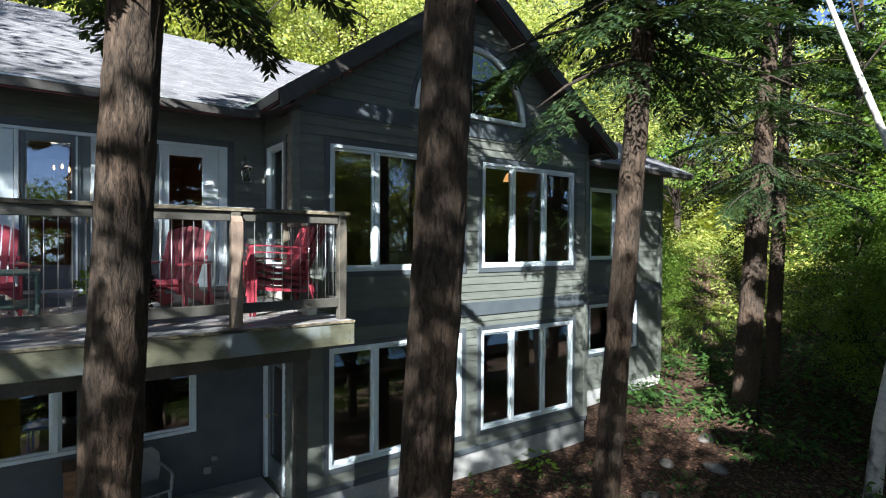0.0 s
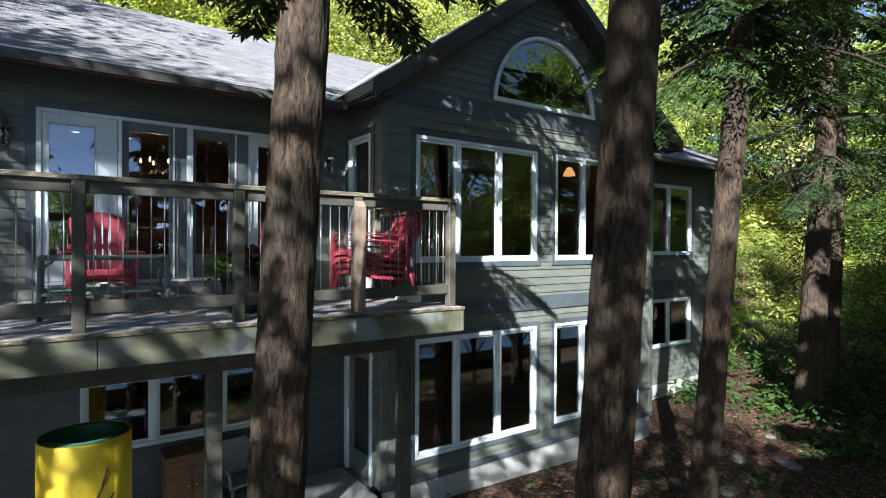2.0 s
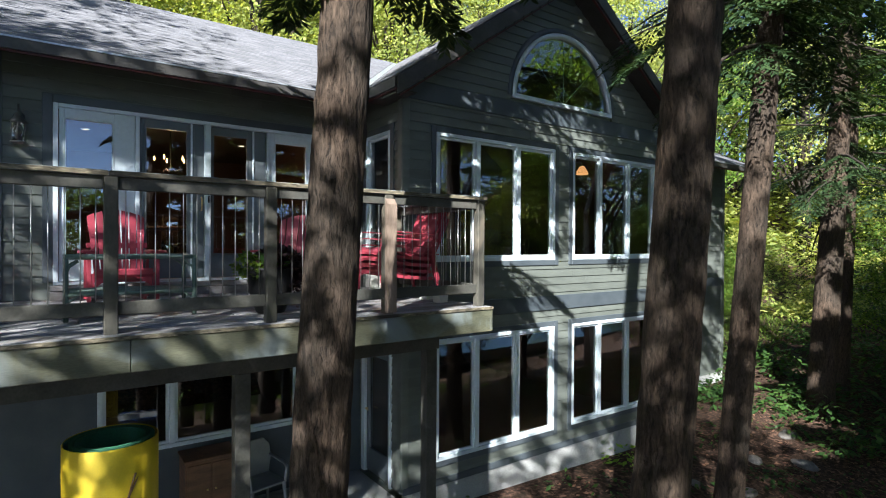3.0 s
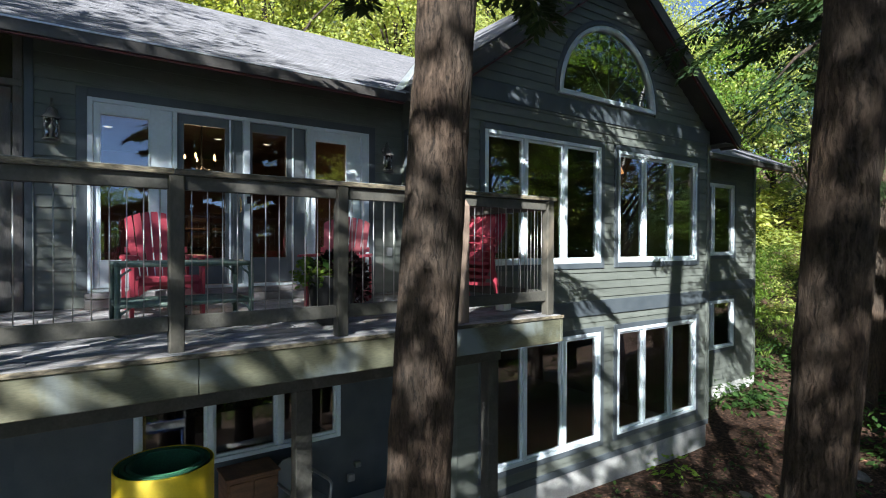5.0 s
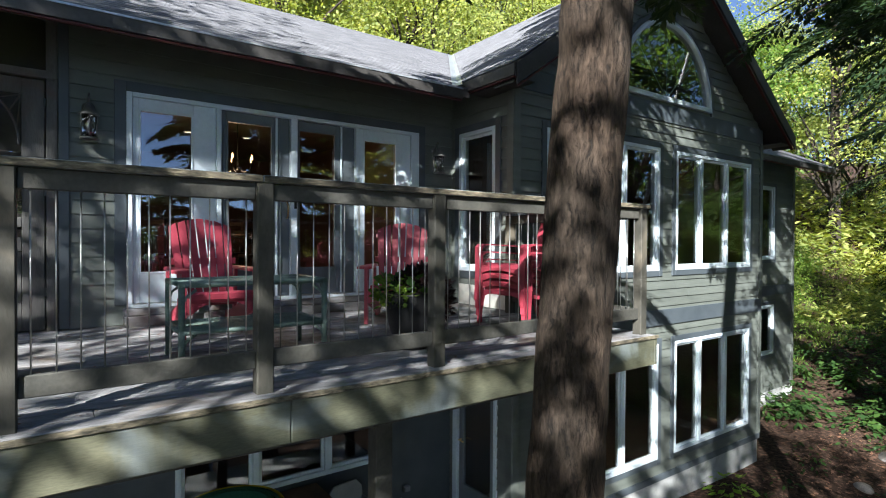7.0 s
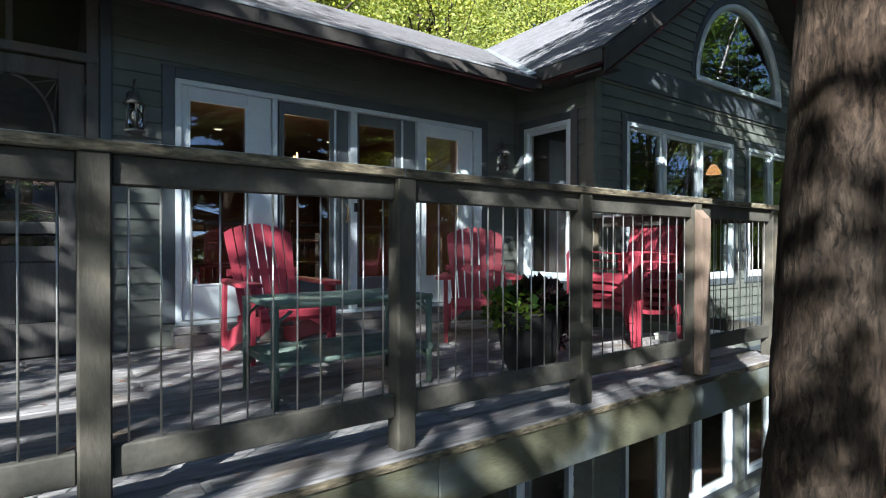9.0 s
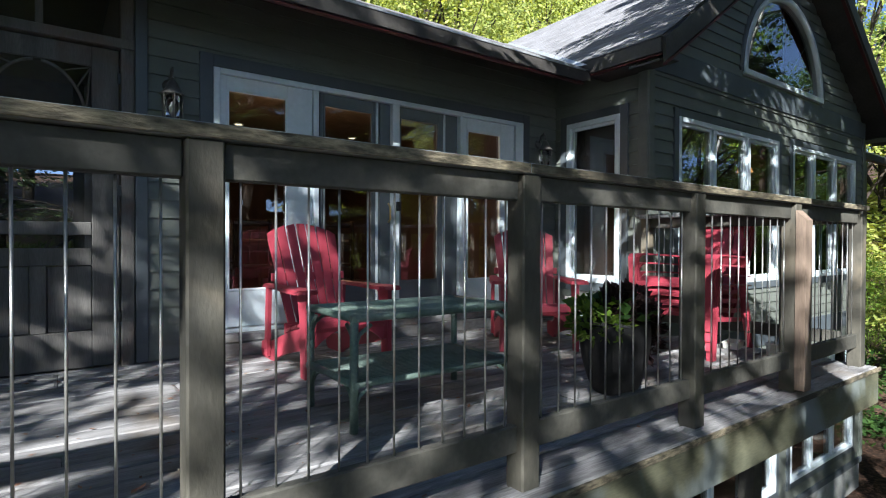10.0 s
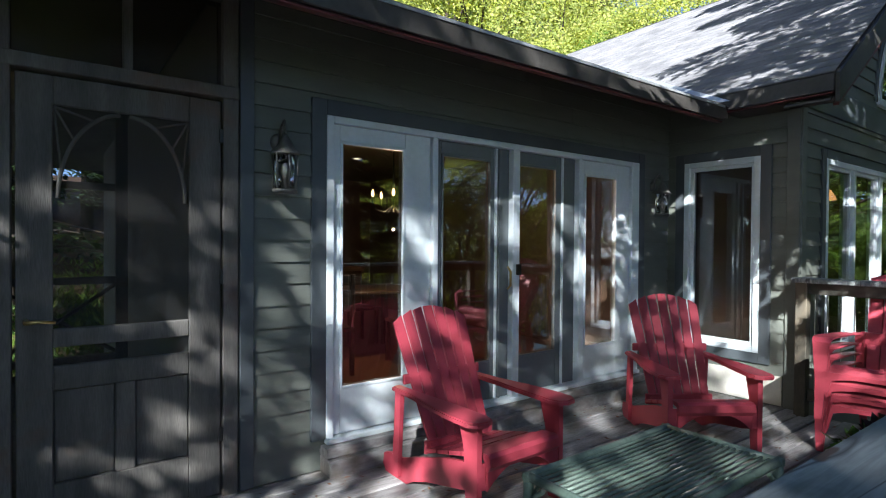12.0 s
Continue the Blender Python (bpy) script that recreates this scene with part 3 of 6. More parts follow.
# half-round window
hr = thing("window_9", "white half-round window with radiating grilles", "window", kind="structure")
bm = bmesh.new()
for r0, r1, y0, y1 in ((HR[2] - 0.075, HR[2], GY - 0.045, GY + 0.09),):
    ring = []
    for a in np.linspace(0, math.pi, 41):
        c, s = math.cos(a), math.sin(a)
        ring.append([bm.verts.new((HR[0] + r * c, y, HR[1] + r * s)) for r, y in ((r0, y0), (r1, y0), (r1, y1), (r0, y1))])
    for p, q in zip(ring, ring[1:]):
        for k in range(4):
            bm.faces.new((p[k], p[(k + 1) % 4], q[(k + 1) % 4], q[k])).smooth = True
part("arched_frame", bm, M["white"], hr)
part("window_sill", soft_box(HR[0] - HR[2], HR[0] + HR[2], GY - 0.05, GY + 0.09, HR[1] - 0.03, HR[1] + 0.045), M["white"], hr)
bm = bmesh.new()
prism(bm, [(HR[0] + (HR[2] - 0.07) * math.cos(a), HR[1] + 0.04 + (HR[2] - 0.11) * math.sin(a)) for a in np.linspace(0, math.pi, 41)], "y", GY + 0.008, GY + 0.014)
part("pane", bm, M["glass"], hr)
for a in (45, 90, 135):
    bm = bmesh.new()
    c, s = math.cos(radians(a)), math.sin(radians(a))
    tube(bm, [(HR[0] + 0.02 * c, GY + 0.026, HR[1] + 0.05), (HR[0] + (HR[2] - 0.08) * c, GY + 0.026, HR[1] + (HR[2] - 0.08) * s)], 0.005, 6)
    part("grille_bar", bm, M["white"], hr)
bm = bmesh.new()
ring = []
for a in np.linspace(0, math.pi, 41):
    c, s = math.cos(a), math.sin(a)
    ring.append([bm.verts.new((HR[0] + r * c, y, HR[1] - 0.0 + r * s)) for r, y in ((HR[2] + 0.001, GY - 0.03), (HR[2] + 0.09, GY - 0.03), (HR[2] + 0.09, GY - 0.001), (HR[2] + 0.001, GY - 0.001))])
for p, q in zip(ring, ring[1:]):
    for k in range(4):
        bm.faces.new((p[k], p[(k + 1) % 4], q[(k + 1) % 4], q[k])).smooth = True
part("arched_casing", bm, M["trim"], hr)

# ---- roofs ----
EAVE_Y, EAVE_Z, SLOPE, RIDGE_Y = -0.78, 2.55, 0.50, 4.20
main_top = EAVE_Z + SLOPE * (RIDGE_Y - EAVE_Y)
gz = RIDGE_Z - PITCH * 3.55
VALLEY_Y = EAVE_Y + (gz - EAVE_Z) / SLOPE


def slab(name, label, corners, thick, material):
    """A sloping deck of even thickness under four corners."""
    bm = bmesh.new()
    a = [bm.verts.new(p) for p in corners]
    b = [bm.verts.new((p[0], p[1], p[2] - thick)) for p in corners]
    bm.faces.new(a)
    bm.faces.new(b[::-1])
    for i in range(len(a)):
        bm.faces.new((a[i], b[i], b[(i + 1) % len(a)], a[(i + 1) % len(a)]))
    bmesh.ops.recalc_face_normals(bm, faces=bm.faces[:])
    return tagged(part(name, bm, M[material]), label, "roof", kind="structure")


def cover(parent, origin, along, up, width, length, clip=None, seed=1):
    """Asphalt shingle tabs, course over course, each with its own edge."""
    rng = np.random.RandomState(seed)
    origin, along, up = Vector(origin), Vector(along).normalized(), Vector(up).normalized()
    normal = along.cross(up).normalized()
    if normal.z < 0:
        normal = -normal
    verts, faces = [], []
    courses = int(length / 0.14)
    for c in range(courses):
        u = -0.01 + (rng.rand() * 0.3)
        start = -u
        while start < width:
            w = 0.30 + 0.02 * rng.randn()
            a, b = max(start, 0), min(start + w - 0.0025, width)
            start += w
            if b - a < 0.02:
                continue
            v0 = c * 0.14 - 0.006 * rng.rand()
            mid = origin + along * (a + b) / 2 + up * (v0 + 0.07)
            if clip and not clip(mid):
                continue
            v1 = v0 + 0.165
            lift0, lift1 = 0.006 + 0.002 * rng.rand(), 0.001
            k = len(verts)
            for s, v, h in ((a, v0, 0.0), (b, v0, 0.0), (b, v0, lift0), (a, v0, lift0), (a, v1, lift1), (b, v1, lift1)):
                verts.append(origin + along * s + up * v + normal * h)
            faces += [(k, k + 1, k + 2, k + 3), (k + 3, k + 2, k + 5, k + 4)]
    ob = raw("shingles", verts, faces, M["shingle"], parent)
    ob.data.materials.append(M["shingle_edge"])
    for p in ob.data.polygons:
        p.material_index = 1 - p.index % 2
    return tagged(ob, "grey asphalt shingle courses", kind="stuff")


def on_main(p):
    half = (RIDGE_Z - p.z) / PITCH
    return not (RIDGE_X - half < p.x < RIDGE_X + half)


def on_block(p):
    return p.y < RIDGE_Y and p.z > EAVE_Z + SLOPE * (p.y - EAVE_Y) - 0.02 or p.y < VALLEY_Y


# the main roof in two runs, left and right of the gable
roof_l = slab("roof_main", "grey shingle roof over the main house, sunlit", [(-8, EAVE_Y, EAVE_Z), (3.62, EAVE_Y, EAVE_Z), (3.68, VALLEY_Y, gz), (RIDGE_X, RIDGE_Y, main_top), (-8, RIDGE_Y, main_top)], 0.10, "fascia")
cover(roof_l, (-8, EAVE_Y - 0.02, EAVE_Z), (1, 0, 0), (0, 1, SLOPE), 15.0, 5.75, lambda p: on_main(p) and p.x < RIDGE_X, 3)
roof_r = slab("roof_wing", "grey shingle roof over the wing", [(10.66, VALLEY_Y, gz), (10.72, EAVE_Y, EAVE_Z), (15.16, EAVE_Y, EAVE_Z), (15.16, RIDGE_Y, main_top), (RIDGE_X, RIDGE_Y, main_top)], 0.10, "fascia")
cover(roof_r, (7.5, EAVE_Y - 0.02, EAVE_Z), (1, 0, 0), (0, 1, SLOPE), 7.66, 5.75, lambda p: on_main(p) and p.x > RIDGE_X, 4)
slab("roof_back", "grey shingle roof behind the ridge", [(-8, RIDGE_Y, main_top), (15.16, RIDGE_Y, main_top), (15.16, 8.9, main_top - 2.35), (-8, 8.9, main_top - 2.35)], 0.10, "shingle")
# gable roof
HALF, GF, GB = 3.55, -1.62, 4.20
gz = RIDGE_Z - PITCH * HALF
gl = slab("roof_gable_left", "grey shingle gable slope with dappled sun", [(RIDGE_X - HALF, GF, gz), (RIDGE_X - HALF, VALLEY_Y, gz), (RIDGE_X, GB, RIDGE_Z), (RIDGE_X, GF, RIDGE_Z)], 0.10, "fascia")
cover(gl, (RIDGE_X - HALF - 0.02, GF, gz), (0, 1, 0), (1, 0, PITCH), GB - GF, 4.33, on_block, 5)
gr = slab("roof_gable_right", "grey shingle gable slope in shade", [(RIDGE_X + HALF, GF, gz), (RIDGE_X + HALF, VALLEY_Y, gz), (RIDGE_X, GB, RIDGE_Z), (RIDGE_X, GF, RIDGE_Z)], 0.10, "fascia")
cover(gr, (RIDGE_X + HALF + 0.02, GF, gz), (0, 1, 0), (-1, 0, PITCH), GB - GF, 4.33, on_block, 6)
# a metal strip in each valley
for s in (-1, 1):
    bm = bmesh.new()
    rows_ = []
    for z in (EAVE_Z - 0.01, main_top - 0.05):
        c = Vector((RIDGE_X + s * (RIDGE_Z - z) / PITCH, EAVE_Y + (z - EAVE_Z) / SLOPE, z))
        strip = [c + Vector((s * 0.09, 0, 0.024)), c + Vector((0, 0, 0.028)), c + Vector((0, -0.09, 0.024))]
        rows_.append([bm.verts.new(p) for p in strip + [p - Vector((0, 0, 0.004)) for p in strip[::-1]]])
    for j in range(6):
        bm.faces.new((rows_[0][j], rows_[0][(j + 1) % 6], rows_[1][(j + 1) % 6], rows_[1][j]))
    bm.faces.new(rows_[0][::-1])
    bm.faces.new(rows_[1])
    bmesh.ops.recalc_face_normals(bm, faces=bm.faces[:])
    tagged(part("valley_flashing", bm, M["flashing"]), "pale metal flashing in the roof valley", "flashing", kind="structure")
# fascia boards, rake boards and the red strip below them
fas = thing("eave_trim", "dark fascia and rake boards with a red lower strip", "trim", kind="structure")
for x0, x1 in ((-8, 3.50), (10.80, 15.16)):
    part("fascia_board", soft_box(x0, x1, EAVE_Y - 0.03, EAVE_Y - 0.002, EAVE_Z - 0.135, EAVE_Z - 0.010), M["fascia"], fas)
    part("drip_edge", soft_box(x0, x1, EAVE_Y - 0.038, EAVE_Y - 0.031, EAVE_Z - 0.022, EAVE_Z - 0.004, 0.001), M["flashing"], fas, "pale metal drip edge")
    part("red_strip", soft_box(x0, x1, EAVE_Y - 0.012, EAVE_Y + 0.03, EAVE_Z - 0.154, EAVE_Z - 0.138), M["red_trim"], fas)
    bm = bmesh.new()
    prism(bm, [(EAVE_Y + 0.03, EAVE_Z - 0.158), (WY, EAVE_Z - 0.143 + SLOPE * (WY - EAVE_Y - 0.03)), (WY, EAVE_Z - 0.128 + SLOPE * (WY - EAVE_Y - 0.03)), (EAVE_Y + 0.03, EAVE_Z - 0.143)], "x", x0, min(x1, GX0) if x0 < 0 else x1)
    part("soffit", bm, M["fascia"], fas)
for s in (-1, 1):
    x = RIDGE_X + s * HALF
    a, b = sorted((x + s * 0.002, x + s * 0.03))
    part("fascia_board", soft_box(a, b, GF, VALLEY_Y, gz - 0.15, gz - 0.012), M["fascia"], fas)
    a, b = sorted((x - s * 0.03, x + s * 0.012))
    part("red_strip", soft_box(a, b, GF + 0.01, VALLEY_Y, gz - 0.168, gz - 0.153), M["red_trim"], fas)
    bm = bmesh.new()
    a, b = sorted((x - s * 0.03, GX0 if s < 0 else GX1))
    box(bm, a, b, GF + 0.03, EAVE_Y + 0.03, gz - 0.172, gz - 0.158)
    part("soffit", bm, M["fascia"], fas)
    bm = bmesh.new()
    prism(bm, [(x, gz - 0.012), (RIDGE_X, RIDGE_Z - 0.012), (RIDGE_X, RIDGE_Z - 0.24), (x, gz - 0.24)], "y", GF - 0.03, GF - 0.001)
    part("rake_board", bm, M["fascia"], fas)
    bm = bmesh.new()
    prism(bm, [(x + s * -0.05, gz - 0.235), (RIDGE_X, RIDGE_Z - 0.275), (RIDGE_X, RIDGE_Z - 0.292), (x + s * -0.05, gz - 0.257)], "y", GF - 0.012, GF + 0.03)
    part("red_strip", bm, M["red_trim"], fas)
    bm = bmesh.new()
    prism(bm, [(x, gz - 0.20), (RIDGE_X, RIDGE_Z - 0.24), (RIDGE_X, RIDGE_Z - 0.26), (x, gz - 0.22)], "y", GF + 0.03, GY)
    part("soffit", bm, M["fascia"], fas)
# metal flashing down the valley
bm = bmesh.new()
p0, p1 = Vector((3.56, VALLEY_Y - 0.12, gz - 0.02)), Vector((RIDGE_X - 0.6, RIDGE_Y - 0.72, main_top - 0.33))
side_v = Vector((0.09, -0.06, 0.03))
bm.faces.new([bm.verts.new(p) for p in (p0 - side_v, p0 + side_v, p1 + side_v, p1 - side_v)])
bmesh.ops.solidify(bm, geom=bm.faces[:], thickness=0.004)
part("valley_flashing", bm, M["metal_flash"], fas)

# ---- inside ----
def room(name, label, x0, x1, y0, y1, z0, z1, lid=True):
    bm = bmesh.new()
    box(bm, x0, x1, y0, y1, z0 - 0.12, z0)
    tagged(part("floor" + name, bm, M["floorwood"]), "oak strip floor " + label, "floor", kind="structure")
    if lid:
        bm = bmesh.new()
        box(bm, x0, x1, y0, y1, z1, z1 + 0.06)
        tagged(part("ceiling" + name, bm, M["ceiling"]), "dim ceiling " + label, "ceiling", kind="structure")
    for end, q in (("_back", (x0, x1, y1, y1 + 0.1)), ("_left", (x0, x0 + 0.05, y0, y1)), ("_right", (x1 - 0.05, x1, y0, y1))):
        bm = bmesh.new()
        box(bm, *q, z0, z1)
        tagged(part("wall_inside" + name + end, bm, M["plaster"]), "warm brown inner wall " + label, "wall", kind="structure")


room("_upper", "of the living room", -0.48, GX0 + 0.0, 0.15, 6.5, 0.0, 2.50)
room("_block", "of the gabled room", GX0 + 0.15, GX1 - 0.15, GY + 0.15, 3.6, 0.0, 2.55, False)
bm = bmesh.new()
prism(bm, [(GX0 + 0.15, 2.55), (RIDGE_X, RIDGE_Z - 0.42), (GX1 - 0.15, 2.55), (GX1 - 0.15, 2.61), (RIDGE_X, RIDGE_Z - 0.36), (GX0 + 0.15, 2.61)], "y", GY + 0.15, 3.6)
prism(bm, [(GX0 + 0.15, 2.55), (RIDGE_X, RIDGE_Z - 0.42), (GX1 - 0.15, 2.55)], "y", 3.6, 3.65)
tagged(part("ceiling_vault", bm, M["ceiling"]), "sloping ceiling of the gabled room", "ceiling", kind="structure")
room("_lower", "of the basement room", -0.48, GX0 - 0.02, 0.15, 5.5, -3.0, -0.35)
room("_lower_block", "of the lower gabled room", GX0 + 0.15, GX1 - 0.15, GY + 0.15, 5.5, -3.0, -0.35)
room("_wing", "of the wing", GX1 + 0.05, 15.0, WY + 0.15, 5.5, -2.9, 2.6)

# ---- deck ----
FLOOR, EDGE, END = -0.17, -3.20, 3.90
deck = thing("deck", "weathered grey timber deck with boards along the house", "deck", kind="structure")
bm = soft_box(0, 1, 0, 0.136, -0.034, 0, 0.007)
PLANK = shared("deck_board", bm, M["deck"])
rng = random.Random(11)
y = EDGE
while y < -0.02:
    x = -7.0
    while x < END - 0.05:
        ln = min(rng.choice((2.4, 3.0, 3.6, 4.2)), END + rng.uniform(-0.006, 0.006) - x)
        if END - x - ln < 0.5:
            ln = END + rng.uniform(-0.006, 0.006) - x
        piece("deck_board", PLANK, deck, pose(x, y, FLOOR + rng.uniform(-0.005, 0.003), rng.uniform(-1.2, 1.2), 0, 0) @ Matrix.Diagonal((ln - 0.004, 1, 1, 1)))
        x += ln
    y += 0.1437
for x0, x1 in ((-7.0, -3.05), (-3.045, 0.49), (0.495, END - 0.03)):
    part("fascia_plank", soft_box(x0, x1, EDGE - 0.002, EDGE + 0.036, FLOOR - 0.275, FLOOR - 0.038), M["beam"], deck)
part("edge_nosing", soft_box(-7.0, END + 0.012, EDGE - 0.016, EDGE - 0.003, FLOOR - 0.037, FLOOR - 0.006, 0.003), M["cap_edge"], deck, "dark crumbling edge of the outer deck board")
part("fascia_plank", soft_box(END - 0.028, END + 0.01, EDGE + 0.0, GY - 0.04, FLOOR - 0.275, FLOOR - 0.038), M["beam"], deck)
part("under_beam", soft_box(-7.0, END - 0.22, -2.52, -2.38, FLOOR - 0.55, FLOOR - 0.285), M["rail"], deck)
for i in range(27):
    x = -6.9 + i * 0.41
    if x < END - 0.1:
        part("joist", soft_box(x, x + 0.038, EDGE + 0.04, -0.03, FLOOR - 0.28, FLOOR - 0.036), M["rail"], deck)
for x in (-4.6, -1.4, 1.46, 3.58):
    bm = soft_box(x - 0.07, x + 0.07, -2.515, -2.385, -3.045, FLOOR - 0.552)
    part("support_post", bm, M["rail"], deck)
# paved strip under the deck
tagged(part("pavement", soft_box(-7.0, GX0 - 0.05, EDGE + 0.1, -0.02, -3.35, -3.04, 0.01), M["concrete"]), "shaded concrete patio under the deck", "patio", kind="structure")


# ---- railing ----
RY = -3.09                         # the posts' middle line
CAP_Z = 1.012
bm = bmesh.new()
tube(bm, [(0, 0, 0), (0, 0, 1)], 0.0035, 8)
ROD = shared("baluster", bm, M["steel"])
railing = thing("deck_railing", "weathered timber railing with thin metal balusters", "railing", pose(0, 0, FLOOR))


def rail_local(z):
    return z - FLOOR


def rail_run(a, b, y, x_posts, along="x"):
    """Cap, top board, bottom board and rods between posts; along x at y, or along y at x = y."""
    def place(bmq, nm, m, lab=""):
        return part(nm, bmq, M[m], railing, lab)

    def span(u0, u1, v0, v1, z0, z1, r=0.005):
        z0, z1 = rail_local(z0), rail_local(z1)
        return soft_box(u0, u1, v0, v1, z0, z1, r) if along == "x" else soft_box(v0, v1, u0, u1, z0, z1, r)

    for u in x_posts:
        place(span(u - 0.045, u + 0.045, y - 0.045, y + 0.045, FLOOR - 0.05, CAP_Z - 0.04, 0.006), "post", "post")
    edges = [a] + list(x_posts) + [b]
    for u0, u1 in zip(edges, edges[1:]):
        lo, hi = u0 + (0.046 if u0 in x_posts else 0), u1 - (0.046 if u1 in x_posts else 0)
        if hi - lo < 0.08:
            continue
        place(span(lo, hi, y - 0.020, y + 0.020, CAP_Z - 0.135, CAP_Z - 0.04), "top_board", "rail")
        place(span(lo, hi, y - 0.020, y + 0.020, -0.035, 0.065), "bottom_board", "rail")
        n = max(1, round((hi - lo) / 0.0935))
        for k in range(n):
            u = lo + (k + 0.5) * (hi - lo) / n
            x, yy = (u, y) if along == "x" else (y, u)
            piece("baluster", ROD, railing, pose(x, yy, rail_local(0.064)) @ Matrix.Diagonal((1, 1, CAP_Z - 0.134 - 0.063, 1)))
    return span


sp = rail_run(-7.0, END - 0.10, RY, [-6.4, -5.25, -4.10, -2.97, -1.84, -0.73, 0.375, 1.53, 2.66, END - 0.10])
for x0, x1 in ((-7.0, -3.0), (-2.997, 0.36), (0.363, END - 0.02)):
    bm = soft_box(x0, x1, RY - 0.050, RY + 0.14, rail_local(CAP_Z - 0.039), rail_local(CAP_Z), 0.006)
    cap = part("cap_rail", bm, M["cap"], railing)
    part("cap_edge", soft_box(x0 + 0.002, x1 - 0.002, RY - 0.054, RY - 0.0485, rail_local(CAP_Z - 0.037), rail_local(CAP_Z - 0.003), 0.0015), M["cap_edge"], cap, "flaking brown plank edge")
sp2 = rail_run(RY + 0.10, GY - 0.05, END - 0.10, [GY - 0.10], "y")
part("cap_rail", soft_box(END - 0.20, END - 0.0, RY + 0.143, GY - 0.04, rail_local(CAP_Z - 0.039), rail_local(CAP_Z), 0.006), M["cap"], railing)
# a newer post with an angled head, bolted outside the run
bm = bmesh.new()
prism(bm, [(RY - 0.10, rail_local(-0.16)), (RY - 0.046, rail_local(-0.16)), (RY - 0.046, rail_local(0.93)), (RY - 0.10, rail_local(0.87))], "x", 2.61, 2.71)
part("newer_post", bm, M["new_post"], railing, "paler newer post")


# ---- garden doors ----
door = thing("door_1", "white four-panel glazed garden doors with grey screen panels", "glass door", kind="structure")


def leaf(x0, x1, gx0, gx1, gz0, gz1, y0, y1, material, nm):
    """One door panel with its stiles, rails and pane."""
    p = thing(nm, "", "")
    p.parent = door
    z0, z1 = 0.04, DZ - 0.045
    for q in ((x0, gx0, z0, z1), (gx1, x1, z0, z1), (gx0, gx1, gz1, z1), (gx0, gx1, z0, gz0)):
        part("stile" if q[3] - q[2] > 1.5 else "rail", soft_box(q[0], q[1], y0, y1, q[2], q[3], 0.004), M[material], p)
    for q in ((gx0, gx0 + 0.018, gz0, gz1), (gx1 - 0.018, gx1, gz0, gz1), (gx0 + 0.018, gx1 - 0.018, gz1 - 0.018, gz1), (gx0 + 0.018, gx1 - 0.018, gz0, gz0 + 0.018)):
        part("glazing_bead", soft_box(q[0], q[1], y0 - 0.009, y0 + 0.012, q[2], q[3], 0.003), M[material], p)
    g = part("pane", soft_box(gx0, gx1, (y0 + y1) / 2 - 0.003, (y0 + y1) / 2 + 0.003, gz0, gz1, 0.0005), M["glass"], p)
    g.visible_shadow = False
    return p


for q in ((0.0, 0.05, 0.03, DZ), (DX1 - 0.12, DX1, 0.03, DZ), (0.825, 0.872, 0.03, DZ - 0.045), (1.625, 1.70, 0.03, DZ - 0.045), (2.44, 2.475, 0.03, DZ - 0.045), (0.05, DX1 - 0.12, DZ - 0.045, DZ)):
    part("door_frame", soft_box(q[0], q[1], -0.045, 0.10, q[2], q[3], 0.004), M["white"], door)
part("threshold", soft_box(0.0, DX1, -0.07, 0.10, 0.0, 0.032, 0.004), M["white"], door)
leaf(0.055, 0.82, 0.105, 0.60, 0.33, 1.95, -0.015, 0.035, "white", "door_leaf")
leaf(0.875, 1.622, 0.932, 1.43, 0.34, 1.955, 0.005, 0.055, "storm", "screen_leaf")
leaf(1.703, 2.437, 1.724, 2.19, 0.34, 1.955, 0.005, 0.055, "storm", "screen_leaf")
leaf(2.478, 3.235, 2.55, 3.03, 0.33, 1.93, -0.015, 0.035, "white", "door_leaf")
for x in (0.895, 1.46, 1.50, 2.25):
    part("track_strip", soft_box(x, x + 0.022, -0.012, 0.006, 0.04, DZ - 0.05, 0.003), M["white" if x in (1.46, 2.25) else "storm"], door)
bm = bmesh.new()
tube(bm, [(1.585, -0.025, 0.92), (1.585, -0.060, 0.95), (1.585, -0.062, 1.06), (1.585, -0.025, 1.10)], 0.009, 8)
part("door_handle", bm, M["brass"], door, "brass pull handle")
part("lock_box", soft_box(1.66, 1.705, -0.065, -0.02, 1.03, 1.12), M["black"], door, "black lock keeper")
part("sill_board", soft_box(-0.03, DX1 + 0.03, -0.13, -0.001, -0.065, -0.002, 0.006), M["deck"], door)
part("sill_board", soft_box(-0.03, DX1 + 0.03, -0.18, -0.001, FLOOR + 0.001, -0.068, 0.006), M["deck"], door)
# pale kick board beside the doors and down the return wall
part("kick_board", soft_box(GX0 - 0.03, GX0 - 0.022, GY + 0.1, -0.19, FLOOR + 0.002, 0.10, 0.002), M["box"], side)

# basement door in the return wall
bdoor = thing("door_2", "white framed basement door with dark glass under the deck", "door", kind="structure")
for q in ((0.10, 0.20, -3.0, -0.95), (0.95, 1.00, -3.0, -0.95), (0.20, 0.95, -1.03, -0.95)):
    part("door_frame", soft_box(GX0 - 0.05, GX0 + 0.10, -q[1], -q[0], q[2], q[3], 0.004), M["white"], bdoor)
for q in ((0.205, 0.30, -2.97, -1.035), (0.85, 0.945, -2.97, -1.035), (0.30, 0.85, -2.97, -2.62), (0.30, 0.85, -1.20, -1.035)):
    part("door_rail", soft_box(GX0 - 0.01, GX0 + 0.04, -q[1], -q[0], q[2], q[3], 0.004), M["storm"], bdoor)
